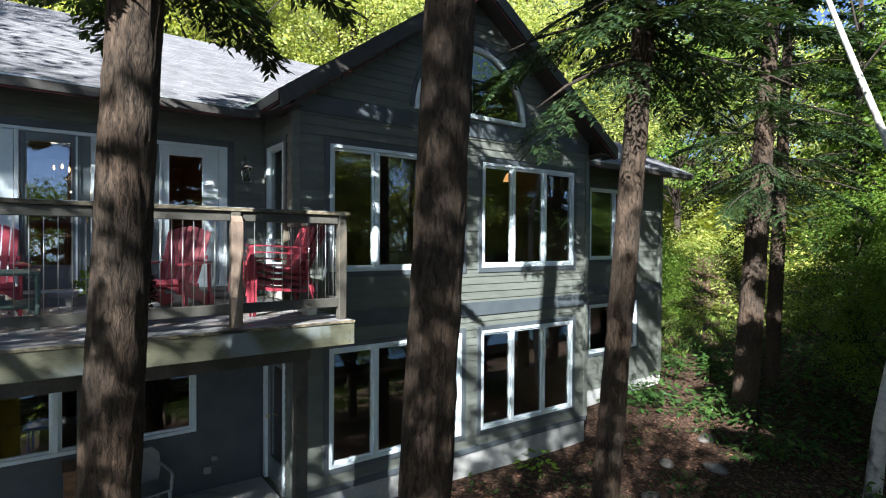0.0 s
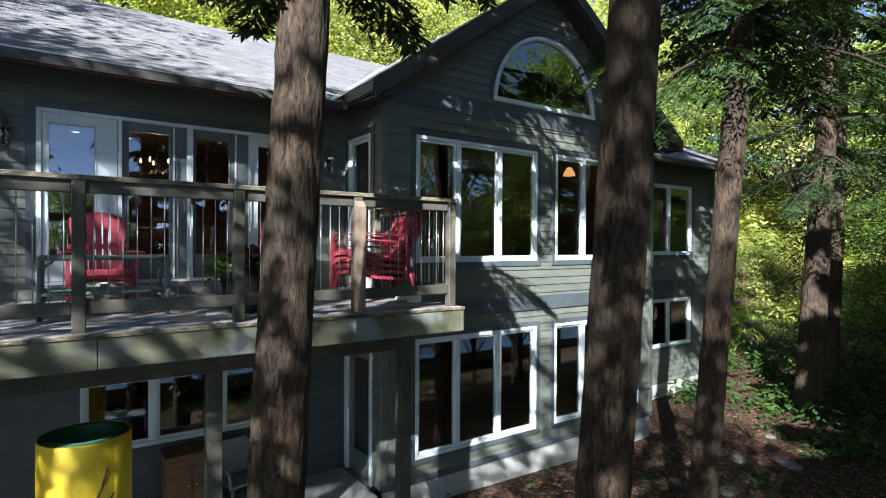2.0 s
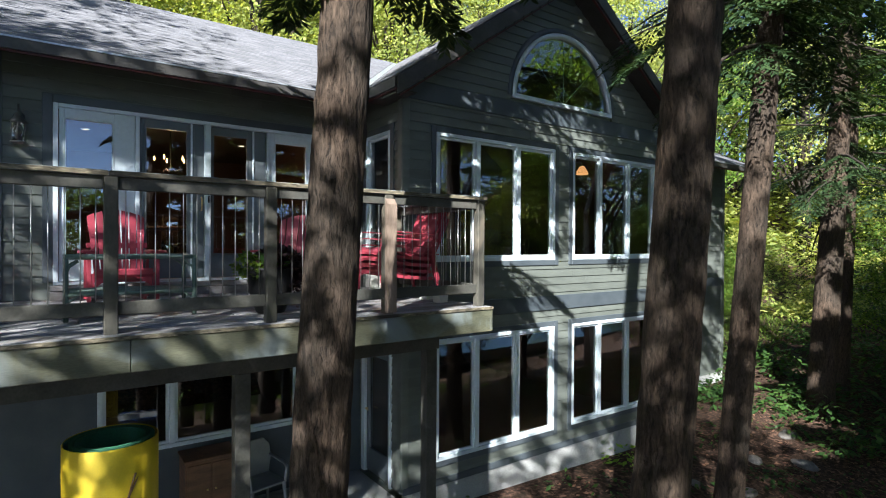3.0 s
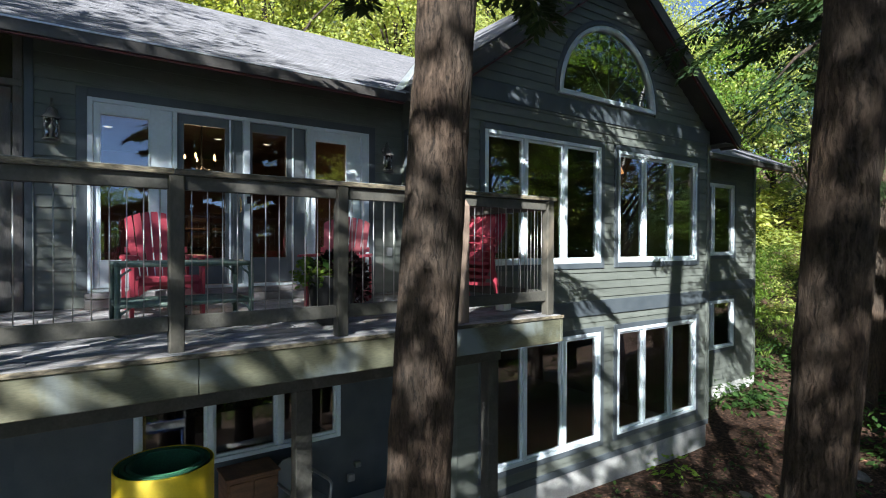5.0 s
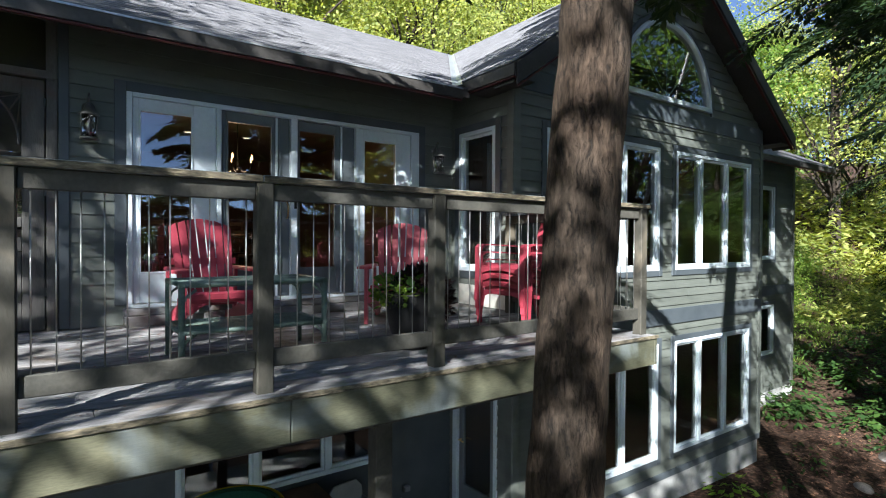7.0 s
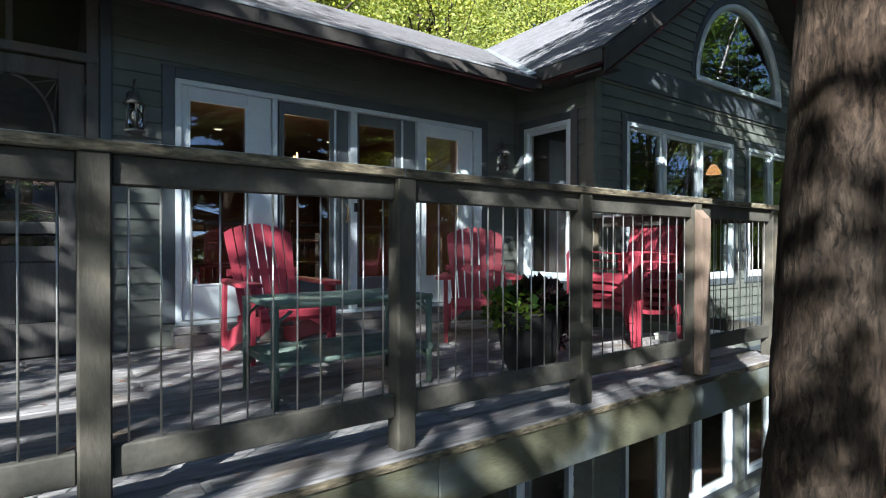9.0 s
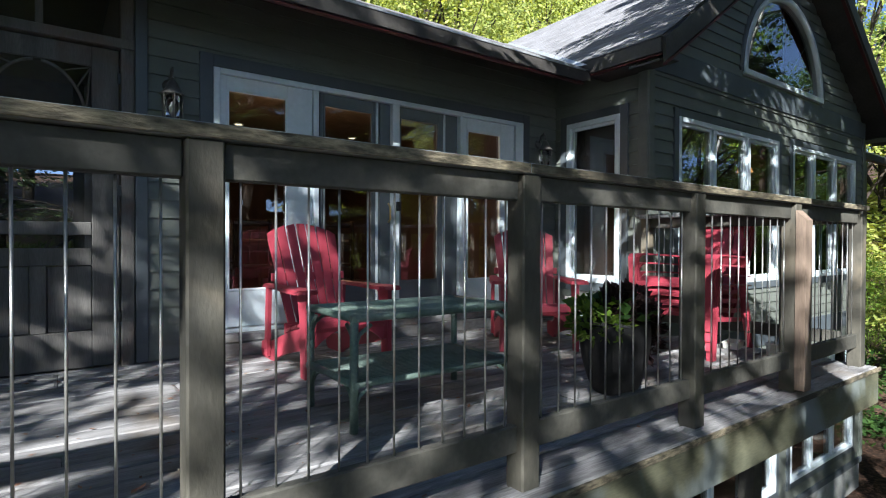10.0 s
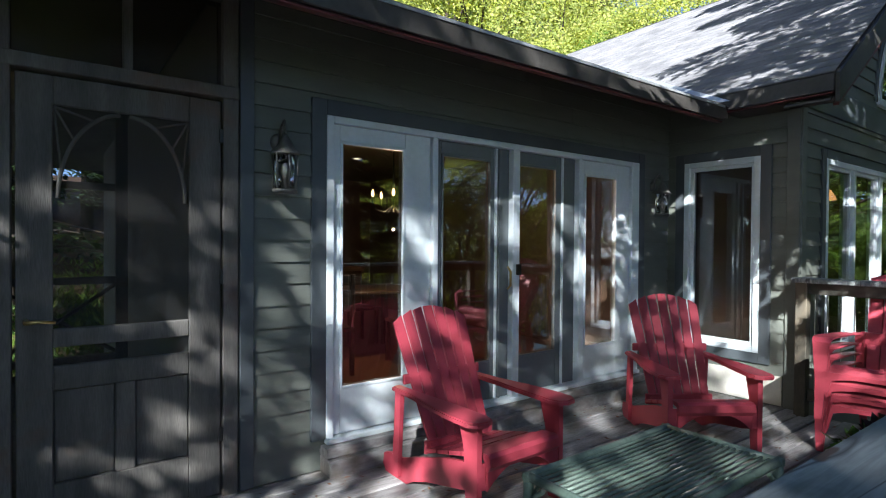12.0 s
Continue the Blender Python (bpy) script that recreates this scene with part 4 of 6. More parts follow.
part("pane", soft_box(GX0 + 0.012, GX0 + 0.018, -0.85, -0.30, -2.62, -1.20, 0.0005), M["glass"], bdoor)
bm = bmesh.new()
tube(bm, [(GX0 - 0.012, -0.26, -2.02), (GX0 - 0.06, -0.26, -2.02), (GX0 - 0.065, -0.36, -2.02)], 0.010, 8)
part("door_handle", bm, M["brass"], bdoor)

# ---- screened porch ----
porch = thing("screened_porch", "weathered timber porch with dark insect screens", "porch", kind="structure")


def plank(nm, x0, x1, y0, y1, z0, z1, m="porch", r=0.005, parent=None):
    return part(nm, soft_box(x0, x1, y0, y1, z0, z1, r), M[m], parent or porch)


def mesh_panel(x0, x1, z0, z1, y, parent):
    g = plank("screen", x0, x1, y, y + 0.003, z0, z1, "screen", 0.0004, parent)
    g.visible_shadow = False


for x0, x1 in ((-0.625, -0.54), (-1.70, -1.57), (-2.98, -2.86), (-4.26, -4.14), (-5.54, -5.42), (-6.9, -6.78)):
    plank("post", x0, x1, -0.03, 0.10, FLOOR, 2.70)
plank("header", -6.9, -0.54, -0.045, 0.10, 2.105, 2.175)
plank("top_plate", -6.9, -0.54, -0.035, 0.10, 2.66, 2.74)
plank("transom_bar", -1.115, -1.070, -0.02, 0.08, 2.175, 2.66)
mesh_panel(-1.57, -1.115, 2.175, 2.66, 0.03, porch)
mesh_panel(-1.07, -0.625, 2.175, 2.66, 0.03, porch)
for a, b in ((-2.86, -1.70), (-4.14, -2.98), (-5.42, -4.26), (-6.78, -5.54)):
    plank("rail", a, b, -0.02, 0.08, 0.72, 0.80)
    plank("lower_boarding", a, b, 0.0, 0.05, FLOOR, 0.72)
    mesh_panel(a, b, 0.80, 2.105, 0.03, porch)
    mesh_panel(a, b, 2.175, 2.66, 0.03, porch)
plank("floor_boards", -6.9, -0.64, 0.10, 4.0, -0.30, FLOOR + 0.02)
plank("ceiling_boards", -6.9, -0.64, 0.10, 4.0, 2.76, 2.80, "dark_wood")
for x in (-6.85, -5.2, -3.6, -2.0, -0.80):
    plank("back_post", x, x + 0.12, 3.88, 4.0, FLOOR + 0.02, 2.76)
for z in (FLOOR + 0.10, 0.80, 1.85):
    plank("back_rail", -6.85, -0.68, 3.90, 3.98, z, z + 0.08)
for x in (-6.73, -5.08, -3.48, -1.88):
    for s in (0, 1):
        bm = bmesh.new()
        x0, x1 = (x, x + 1.1) if s == 0 else (x + 1.1, x)
        tube(bm, [(x0, 3.94 + 0.02 * s, 0.01), (x1, 3.94 + 0.02 * s, 0.80)], 0.022, 4)
        part("cross_brace", bm, M["porch"], porch)
# the screen door
sdoor = thing("door_3", "weathered wooden screen door with curved corner brackets", "screen door", kind="structure")
X0, X1, Y0, Y1 = -1.555, -0.635, -0.015, 0.030
for nm, q in (("stile", (X0, -1.41, FLOOR + 0.015, 2.09)), ("stile", (-0.80, X1, FLOOR + 0.015, 2.09)), ("top_rail", (-1.41, -0.80, 1.95, 2.09)), ("lock_rail", (-1.41, -0.80, 0.77, 0.86)),
              ("mid_rail", (-1.41, -0.80, 0.56, 0.68)), ("bottom_rail", (-1.41, -0.80, FLOOR + 0.015, 0.10)), ("muntin", (-1.15, -1.06, 0.10, 0.56))):
    part(nm, soft_box(q[0], q[1], Y0, Y1, q[2], q[3], 0.005), M["porch"], sdoor)
for a, b in ((-1.41, -1.15), (-1.06, -0.80)):
    part("panel", soft_box(a, b, Y0 + 0.018, Y1 - 0.008, 0.10, 0.56, 0.008), M["porch"], sdoor)
for z0, z1 in ((0.86, 1.95), (0.68, 0.77)):
    mesh_panel(-1.41, -0.80, z0, z1, Y0 + 0.022, sdoor)
for s, xc in ((1, -1.41), (-1, -0.80)):
    bm = bmesh.new()
    arc = [(xc + s * (0.30 - 0.28 * math.sin(a)), Y0 + 0.012, 1.50 + 0.44 * (1 - math.cos(a)) ** 0.8 * 0 + 0.44 * math.cos(a)) for a in np.linspace(0.06, math.pi / 2, 14)]
    tube(bm, arc, 0.011, 6)
    part("bracket", bm, M["porch"], sdoor)
    for k in (0.30, 0.55, 0.8):
        a = k * math.pi / 2
        bm = bmesh.new()
        tube(bm, [(xc + s * 0.004, Y0 + 0.012, 1.945), (xc + s * (0.30 - 0.28 * math.sin(a)), Y0 + 0.012, 1.50 + 0.44 * math.cos(a))], 0.006, 5)
        part("spindle", bm, M["porch"], sdoor)
bm = bmesh.new()
tube(bm, [(-1.515, Y0 - 0.002, 0.905), (-1.515, Y0 - 0.055, 0.905), (-1.47, Y0 - 0.06, 0.908), (-1.40, Y0 - 0.055, 0.900)], [0.016, 0.010, 0.009, 0.007], 8)
part("lever_handle", bm, M["brass"], sdoor, "polished brass lever handle")
for z in (0.15, 1.05, 1.85):
    part("hinge", soft_box(-0.645, -0.625, Y0 - 0.008, Y0 - 0.0, z, z + 0.08, 0.002), M["black"], sdoor)


# ---- wall lanterns ----
def lantern(x, label):
    t = thing("wall_lantern", label, "lantern", pose(x, -0.02, 1.55), "wall lanterns by the doors")
    bm = bmesh.new()
    lathe(bm, [(0.001, 0), (0.048, 0), (0.055, 0.008), (0.03, 0.02), (0.001, 0.022)], 16)
    bmesh.ops.rotate(bm, verts=bm.verts[:], cent=(0, 0, 0), matrix=Matrix.Rotation(radians(90), 3, "X"))
    bmesh.ops.translate(bm, verts=bm.verts[:], vec=(0, 0, 0.34))
    part("back_plate", bm, M["lantern"], t)
    bm = bmesh.new()
    tube(bm, [(0, -0.01, 0.34), (0, -0.05, 0.43), (0, -0.10, 0.455), (0, -0.115, 0.42), (0, -0.115, 0.375)], 0.009, 8)
    part("arm", bm, M["lantern"], t)
    bm = bmesh.new()
    lathe(bm, [(0.012, 0.375), (0.018, 0.36), (0.030, 0.35), (0.045, 0.315), (0.052, 0.30), (0.085, 0.262), (0.090, 0.255), (0.001, 0.250)][::-1], 8, (0, -0.115))
    part("roof", bm, M["lantern"], t)
    bm = bmesh.new()
    lathe(bm, [(0.001, 0.028), (0.070, 0.030), (0.078, 0.042), (0.072, 0.052), (0.001, 0.054)], 8, (0, -0.115))
    part("base", bm, M["lantern"], t)
    for k in range(6):
        a = 2 * math.pi * (k + 0.5) / 6
        bm = bmesh.new()
        tube(bm, [(0.066 * math.cos(a), -0.115 + 0.066 * math.sin(a), 0.05), (0.074 * math.cos(a), -0.115 + 0.074 * math.sin(a), 0.256)], 0.005, 4)
        part("upright", bm, M["lantern"], t)
    bm = bmesh.new()
    lathe(bm, [(0.058, 0.054), (0.066, 0.250)], 6, (0, -0.115))
    part("glass", bm, M["glass"], t).visible_shadow = False
    bm = bmesh.new()
    lathe(bm, [(0.012, 0.054), (0.012, 0.13), (0.020, 0.15), (0.006, 0.19)], 10, (0, -0.115))
    part("bulb", bm, M["lantern"], t)
    return t


lantern(-0.305, "aged pewter lantern on the siding beside the garden doors")
lantern(3.62, "dark lantern in the shaded corner beside the doors")
part("outlet_cover", soft_box(3.66, 3.74, -0.05, -0.022, 0.36, 0.48), M["grey_plastic"], wall_up)


# ---- adirondack chairs ----
def adirondack(label):
    """A slatted garden chair that faces -y."""
    t = thing("adirondack_chair", label, "chair", group="red deck chairs")
    n, w = 7, 0.068
    def crest(x):
        return 1.045 - 0.95 * x * x

    for i in range(n):
        k = i - (n - 1) / 2
        x0 = k * (w + 0.0115)
        bm = bmesh.new()
        rows_ = []
        for q in (0.0, 0.45, 0.9, 1.0):
            row = []
            for sx in (-1, 1):
                xt = x0 * 1.06 + sx * w / 2
                top = crest(xt) - (0.006 if sx * k > 0 else 0.0)
                zt = 0.25 + (top - 0.25) * q
                xq = x0 * (0.84 + 0.22 * q) + sx * w / 2 * (0.82 + 0.18 * min(q / 0.9, 1)) * (0.93 if q == 1.0 else 1.0)
                yq = 0.085 + 0.37 * (zt - 0.25) / 0.79
                row.append((xq, yq, zt))
            (a, b) = row
            rows_.append([bm.verts.new(p) for p in (a, b, (b[0], b[1] + 0.016, b[2] - 0.007), (a[0], a[1] + 0.016, a[2] - 0.007))])
        bm.faces.new(rows_[0][::-1])
        bm.faces.new(rows_[-1])
        for a, b in zip(rows_, rows_[1:]):
            for j in range(4):
                bm.faces.new((a[j], a[(j + 1) % 4], b[(j + 1) % 4], b[j]))
        bmesh.ops.recalc_face_normals(bm, faces=bm.faces[:])
        part("back_slat", bm, M["red"], t)
    for i in range(5):
        y0 = -0.43 + i * 0.108
        z0 = 0.395 - 0.26 * (i * 0.108)
        if i == 0:
            bm = bmesh.new()
            prism(bm, [(-0.455, 0.33), (-0.430, 0.30), (-0.415, 0.355), (-0.330, 0.363), (-0.330, 0.385), (-0.430, 0.392), (-0.452, 0.375)], "x", -0.262, 0.262)
        else:
            bm = bmesh.new()
            prism(bm, [(y0, z0 - 0.02), (y0 + 0.095, z0 - 0.046), (y0 + 0.095, z0 - 0.024), (y0, z0 + 0.002)], "x", -0.262, 0.262)
        part("seat_slat", bm, M["red"], t)
    bm = bmesh.new()
    arch = [(0.255 * q, 0.315 - 0.115 * abs(q) ** 2.2) for q in np.linspace(-1, 1, 13)]
    prism(bm, [(-0.255, 0.358), *arch, (0.255, 0.358)], "y", -0.427, -0.402)
    part("front_apron", bm, M["red"], t)
    for s in (-1, 1):
        a, b = sorted((s * 0.262, s * 0.290))
        bm = bmesh.new()
        prism(bm, [(-0.42, 0.345), (-0.42, 0.21), (-0.30, 0.17), (0.06, 0.085), (0.20, 0.035), (0.26, 0.0), (0.50, 0.0), (0.535, 0.045), (0.52, 0.115), (0.45, 0.135), (0.33, 0.135), (0.22, 0.175), (-0.10, 0.275)], "x", a, b)
        part("side_rail", bm, M["red"], t)
        bm = bmesh.new()
        a, b = sorted((s * 0.292, s * 0.325))
        prism(bm, [(-0.425, 0.0), (-0.345, 0.0), (-0.320, 0.40), (-0.275, 0.555), (-0.425, 0.555)], "x", a, b)
        part("front_leg", bm, M["red"], t)
        bm = bmesh.new()
        a, b = sorted((s * 0.292, s * 0.320))
        prism(bm, [(0.315, 0.03), (0.375, 0.03), (0.345, 0.555), (0.285, 0.555)], "x", a, b)
        part("rear_post", bm, M["red"], t)
        bm = bmesh.new()
        outline = [(s * 0.235, -0.40), (s * 0.250, -0.455), (s * 0.300, -0.485), (s * 0.365, -0.475), (s * 0.400, -0.43), (s * 0.402, -0.30), (s * 0.385, -0.10), (s * 0.350, 0.12), (s * 0.335, 0.36), (s * 0.275, 0.36), (s * 0.265, 0.10), (s * 0.245, -0.15)]
        prism(bm, outline, "z", 0.556, 0.582)
        bmesh.ops.bevel(bm, geom=[e for e in bm.edges if abs(e.verts[0].co.z - e.verts[1].co.z) < 1e-4 and e.verts[0].co.z > 0.57], offset=0.008, segments=2, affect="EDGES")
        part("armrest", bm, M["red"], t)
    part("back_brace", soft_box(-0.30, 0.30, 0.275, 0.300, 0.60, 0.66, 0.006), M["red"], t)
    part("lower_brace", soft_box(-0.262, 0.262, 0.10, 0.125, 0.22, 0.30, 0.006), M["red"], t)
    return t


chair = adirondack("red slatted adirondack chair facing the green table")
chair.matrix_basis = pose(0.61, -0.76, FLOOR + 0.002, 0, 0, 1)
c2 = tagged(copy_thing(chair, pose(2.46, -1.06, FLOOR + 0.002, 0, 0, -35)), "red slatted adirondack chair near the house corner")


def ribbon(rows, thick):
    """A bent sheet through rows of (y, z, x0, x1), as thick as given."""
    bm = bmesh.new()
    ring = []
    for i, (y, z, x0, x1) in enumerate(rows):
        (ya, za), (yb, zb) = rows[max(i - 1, 0)][:2], rows[min(i + 1, len(rows) - 1)][:2]
        d = math.hypot(yb - ya, zb - za)
        ny, nz = -(zb - za) / d * thick, (yb - ya) / d * thick
        ring.append([bm.verts.new(p) for p in ((x0, y, z), (x1, y, z), (x1, y + ny, z + nz), (x0, y + ny, z + nz))])
    for p, q in zip(ring, ring[1:]):
        for k in range(4):
            bm.faces.new((p[k], p[(k + 1) % 4], q[(k + 1) % 4], q[k]))
    bm.faces.new(ring[0][::-1])
    bm.faces.new(ring[-1])
    bmesh.ops.recalc_face_normals(bm, faces=bm.faces[:])
    return bm


def moulded_chair(label):
    """A one-piece plastic stacking chair with rolled seat front and arms that bend down into its legs; it faces -y."""
    t = thing("stacking_chair", label, "chair", group="stacked red chairs")
    part("seat", ribbon([(0.17, 0.245, -0.235, 0.235), (0.05, 0.262, -0.24, 0.24), (-0.15, 0.325, -0.25, 0.25), (-0.32, 0.385, -0.255, 0.255), (-0.385, 0.392, -0.26, 0.26), (-0.425, 0.378, -0.262, 0.262), (-0.445, 0.345, -0.265, 0.265)], 0.011), M["red"], t)
    bm = bmesh.new()
    arch = [(0.285 * q, 0.318 - 0.05 * abs(q) ** 3 - (0.13 if abs(q) > 0.99 else 0.0)) for q in np.linspace(-1, 1, 17)]
    prism(bm, [(-0.285, 0.347), *arch, (0.285, 0.347)], "y", -0.456, -0.444)
    part("front_apron", bm, M["red"], t)
    for i in range(5):
        k = i - 2
        bm = bmesh.new()
        rows_ = []
        for q in (0.0, 0.35, 0.7, 0.92, 1.0):
            row = []
            for sx in (-1, 1):
                xb = k * 0.094 + sx * 0.043
                xq = xb * (0.88 + 0.26 * q) * (0.97 if q == 1.0 else 1.0)
                top = 1.02 - 0.75 * (xb * 1.1) ** 2
                z = 0.235 + (top - 0.235) * q
                row.append((xq, 0.15 + 0.34 * (z - 0.235) / 0.785 + 0.25 * xq * xq, z))
            (p, r) = row
            rows_.append([bm.verts.new(v) for v in (p, r, (r[0], r[1] + 0.012, r[2] - 0.005), (p[0], p[1] + 0.012, p[2] - 0.005))])
        bm.faces.new(rows_[0][::-1])
        bm.faces.new(rows_[-1])
        for p, r in zip(rows_, rows_[1:]):
            for j in range(4):
                bm.faces.new((p[j], p[(j + 1) % 4], r[(j + 1) % 4], r[j]))
        bmesh.ops.recalc_face_normals(bm, faces=bm.faces[:])
        part("back_slat", bm, M["red"], t)
    bm = bmesh.new()
    box(bm, -0.262, 0.262, 0.255, 0.272, 0.47, 0.56)
    part("back_band", bm, M["red"], t)
    for sgn in (-1, 1):
        def w(a, b):
            return tuple(sorted((sgn * a, sgn * b)))
        part("armrest", ribbon([(0.31, 0.545, *w(0.245, 0.300)), (0.10, 0.560, *w(0.265, 0.345)), (-0.15, 0.572, *w(0.262, 0.372)), (-0.33, 0.580, *w(0.258, 0.385)), (-0.40, 0.574, *w(0.262, 0.382)), (-0.435, 0.545, *w(0.268, 0.375))], 0.012), M["red"], t)
        part("front_leg", ribbon([(-0.436, 0.546, *w(0.270, 0.374)), (-0.445, 0.45, *w(0.275, 0.362)), (-0.452, 0.30, *w(0.280, 0.350)), (-0.470, 0.0, *w(0.300, 0.345))], 0.014), M["red"], t)
        part("leg_flange", ribbon([(-0.43, 0.545, *w(0.362, 0.374)), (-0.425, 0.30, *w(0.338, 0.350)), (-0.438, 0.0, *w(0.333, 0.345))], 0.03), M["red"], t)
        part("rear_leg", ribbon([(0.24, 0.55, *w(0.235, 0.295)), (0.26, 0.30, *w(0.235, 0.290)), (0.36, 0.0, *w(0.245, 0.290))], 0.016), M["red"], t)
        part("side_rail", ribbon([(0.25, 0.27, *w(0.236, 0.250)), (-0.15, 0.30, *w(0.250, 0.264)), (-0.44, 0.345, *w(0.262, 0.276))], 0.035), M["red"], t)
    return t


stack = moulded_chair("red moulded plastic chair stacked with others by the railing")
stack.matrix_basis = pose(3.46, -2.07, FLOOR + 0.002, 0, 0, -88)
for i in range(1, 4):
    copy_thing(stack, pose(3.46 - 0.013 * i, -2.07, FLOOR + 0.002 + 0.077 * i, 0, 0, -88))


# ---- cane table ----
def cane_table():
    t = thing("cane_table", "green painted cane table with slatted top and shelf", "table", pose(0.60, -1.985, FLOOR + 0.002))
    L, W, H = 0.49, 0.26, 0.535
    for sx in (-1, 1):
        for sy in (-1, 1):
            bm = bmesh.new()
            tube(bm, [(sx * L, sy * W, 0), (sx * L, sy * W, 0.25), (sx * L, sy * W, H)], 0.021, 10)
            part("leg", bm, M["bamboo"], t)
            for z in (H - 0.02, 0.225):
                bm = bmesh.new()
                tube(bm, [(sx * L, sy * W, z - 0.13), (sx * (L - 0.025), sy * W, z - 0.06), (sx * (L - 0.09), sy * W, z - 0.012)], 0.010, 6)
                part("corner_brace", bm, M["bamboo"], t)
                bm = bmesh.new()
                tube(bm, [(sx * L, sy * W, z - 0.13), (sx * L, sy * (W - 0.025), z - 0.06), (sx * L, sy * (W - 0.08), z - 0.012)], 0.010, 6)
                part("corner_brace", bm, M["bamboo"], t)
    for z in (H, 0.225):
        for s in (-1, 1):
            bm = bmesh.new()
            tube(bm, [(-L - 0.02, s * W, z), (L + 0.02, s * W, z)], 0.019, 8)
            part("edge_rail", bm, M["bamboo"], t)
            bm = bmesh.new()
            tube(bm, [(s * L, -W - 0.02, z), (s * L, W + 0.02, z)], 0.019, 8)
            part("edge_rail", bm, M["bamboo"], t)
        for x in (-0.17, 0.17):
            bm = bmesh.new()
            tube(bm, [(x, -W, z - 0.014), (x, W, z - 0.014)], 0.010, 6)
            part("cross_bar", bm, M["bamboo"], t)
        k = 17
        for i in range(k):
            y = -W + 0.03 + (2 * W - 0.06) * i / (k - 1)
            bm = bmesh.new()
            tube(bm, [(-L, y, z + 0.003), (0, y + 0.003 * math.sin(i * 7), z + 0.001), (L, y, z + 0.003)], 0.0072, 6)
            part("cane_slat", bm, M["bamboo"], t)
    return t


cane_table()


# ---- planter ----
def planter():
    t = thing("planter", "tall black planter with lime and dark purple foliage", "plant pot", pose(1.72, -2.50, FLOOR + 0.002))
    bm = bmesh.new()
    lathe(bm, [(0.115, 0.0), (0.130, 0.01), (0.160, 0.08), (0.192, 0.19), (0.210, 0.32), (0.208, 0.40), (0.214, 0.415), (0.214, 0.435), (0.196, 0.437), (0.190, 0.40)], 28)
    part("pot", bm, M["pot"], t)
    bm = bmesh.new()
    lathe(bm, [(0.001, 0.395), (0.10, 0.402), (0.189, 0.395)], 20)
    part("soil", bm, M["soil"], t)
    for nm, m, c, n, sz, seed, spread in (("lime_foliage", "lime", (-0.15, 0.0, 0.43), 380, 0.052, 5, (0.19, 0.18, 0.14)), ("purple_foliage", "purple", (0.07, -0.01, 0.47), 1300, 0.065, 6, (0.19, 0.18, 0.15)), ("trailing_foliage", "purple", (0.21, -0.05, 0.36), 420, 0.06, 9, (0.09, 0.12, 0.20)),
                                          ("green_foliage", "fern", (-0.02, 0.02, 0.48), 130, 0.08, 8, (0.24, 0.22, 0.10))):
        rs = np.random.RandomState(seed)
        d = rs.randn(n, 3)
        d = d / np.linalg.norm(d, axis=1, keepdims=True)
        p = np.array(c) + d * rs.rand(n, 1) ** 0.5 * np.array(spread)
        way = d * np.array([1, 1, 0.4]) + 0.5 * rs.randn(n, 3) + np.array([0, 0, 0.1])
        way /= np.linalg.norm(way, axis=1, keepdims=True)
        up = np.array([0, 0, 1.0]) + 0.5 * rs.randn(n, 3)
        side_ = np.cross(way, up)
        side_ /= np.linalg.norm(side_, axis=1, keepdims=True) + 1e-9
        ln = sz * (0.6 + 0.8 * rs.rand(n))[:, None]
        v = np.stack([p, p + way * ln * 0.45 + side_ * ln * 0.34, p + way * ln, p + way * ln * 0.45 - side_ * ln * 0.34], 1).reshape(-1, 3)
        raw(nm, v, np.arange(len(v)).reshape(-1, 4), M[m], t)
    return t


planter()
# little white boxes by the end railing
for x, y, sx, sy, h, lab in ((3.62, -2.62, 0.075, 0.055, 0.105, "small white box with a wire handle on the deck"), (3.70, -2.25, 0.10, 0.06, 0.06, "low white tray on the deck by the railing")):
    b = thing("box", lab, "box", pose(x, y, FLOOR + 0.002, 0, 0, 12))
    bm = bmesh.new()
    prism(bm, [(-sx * 0.85, 0), (sx * 0.85, 0), (sx, h), (-sx, h)], "y", -sy, sy)
    bmesh.ops.bevel(bm, geom=bm.edges[:], offset=0.004, segments=1, affect="EDGES")
    part("body", bm, M["box"], b)
    part("rim", soft_box(-sx - 0.006, sx + 0.006, -sy - 0.006, sy + 0.006, h - 0.012, h + 0.002, 0.003), M["box"], b)
    if h > 0.1:
        bm = bmesh.new()
        tube(bm, [(-sx * 0.7, 0, h), (-sx * 0.5, 0, h + 0.05), (0, 0, h + 0.065), (sx * 0.5, 0, h + 0.05), (sx * 0.7, 0, h)], 0.003, 5)
        part("handle", bm, M["black"], b)

# ---- under the deck ----
# a rolled foam mat, yellow outside and green within
roll = thing("rolled_foam_mat", "rolled yellow and green foam water mat standing upright", "foam mat", pose(0.44, -2.16, -3.04))
H = 1.83


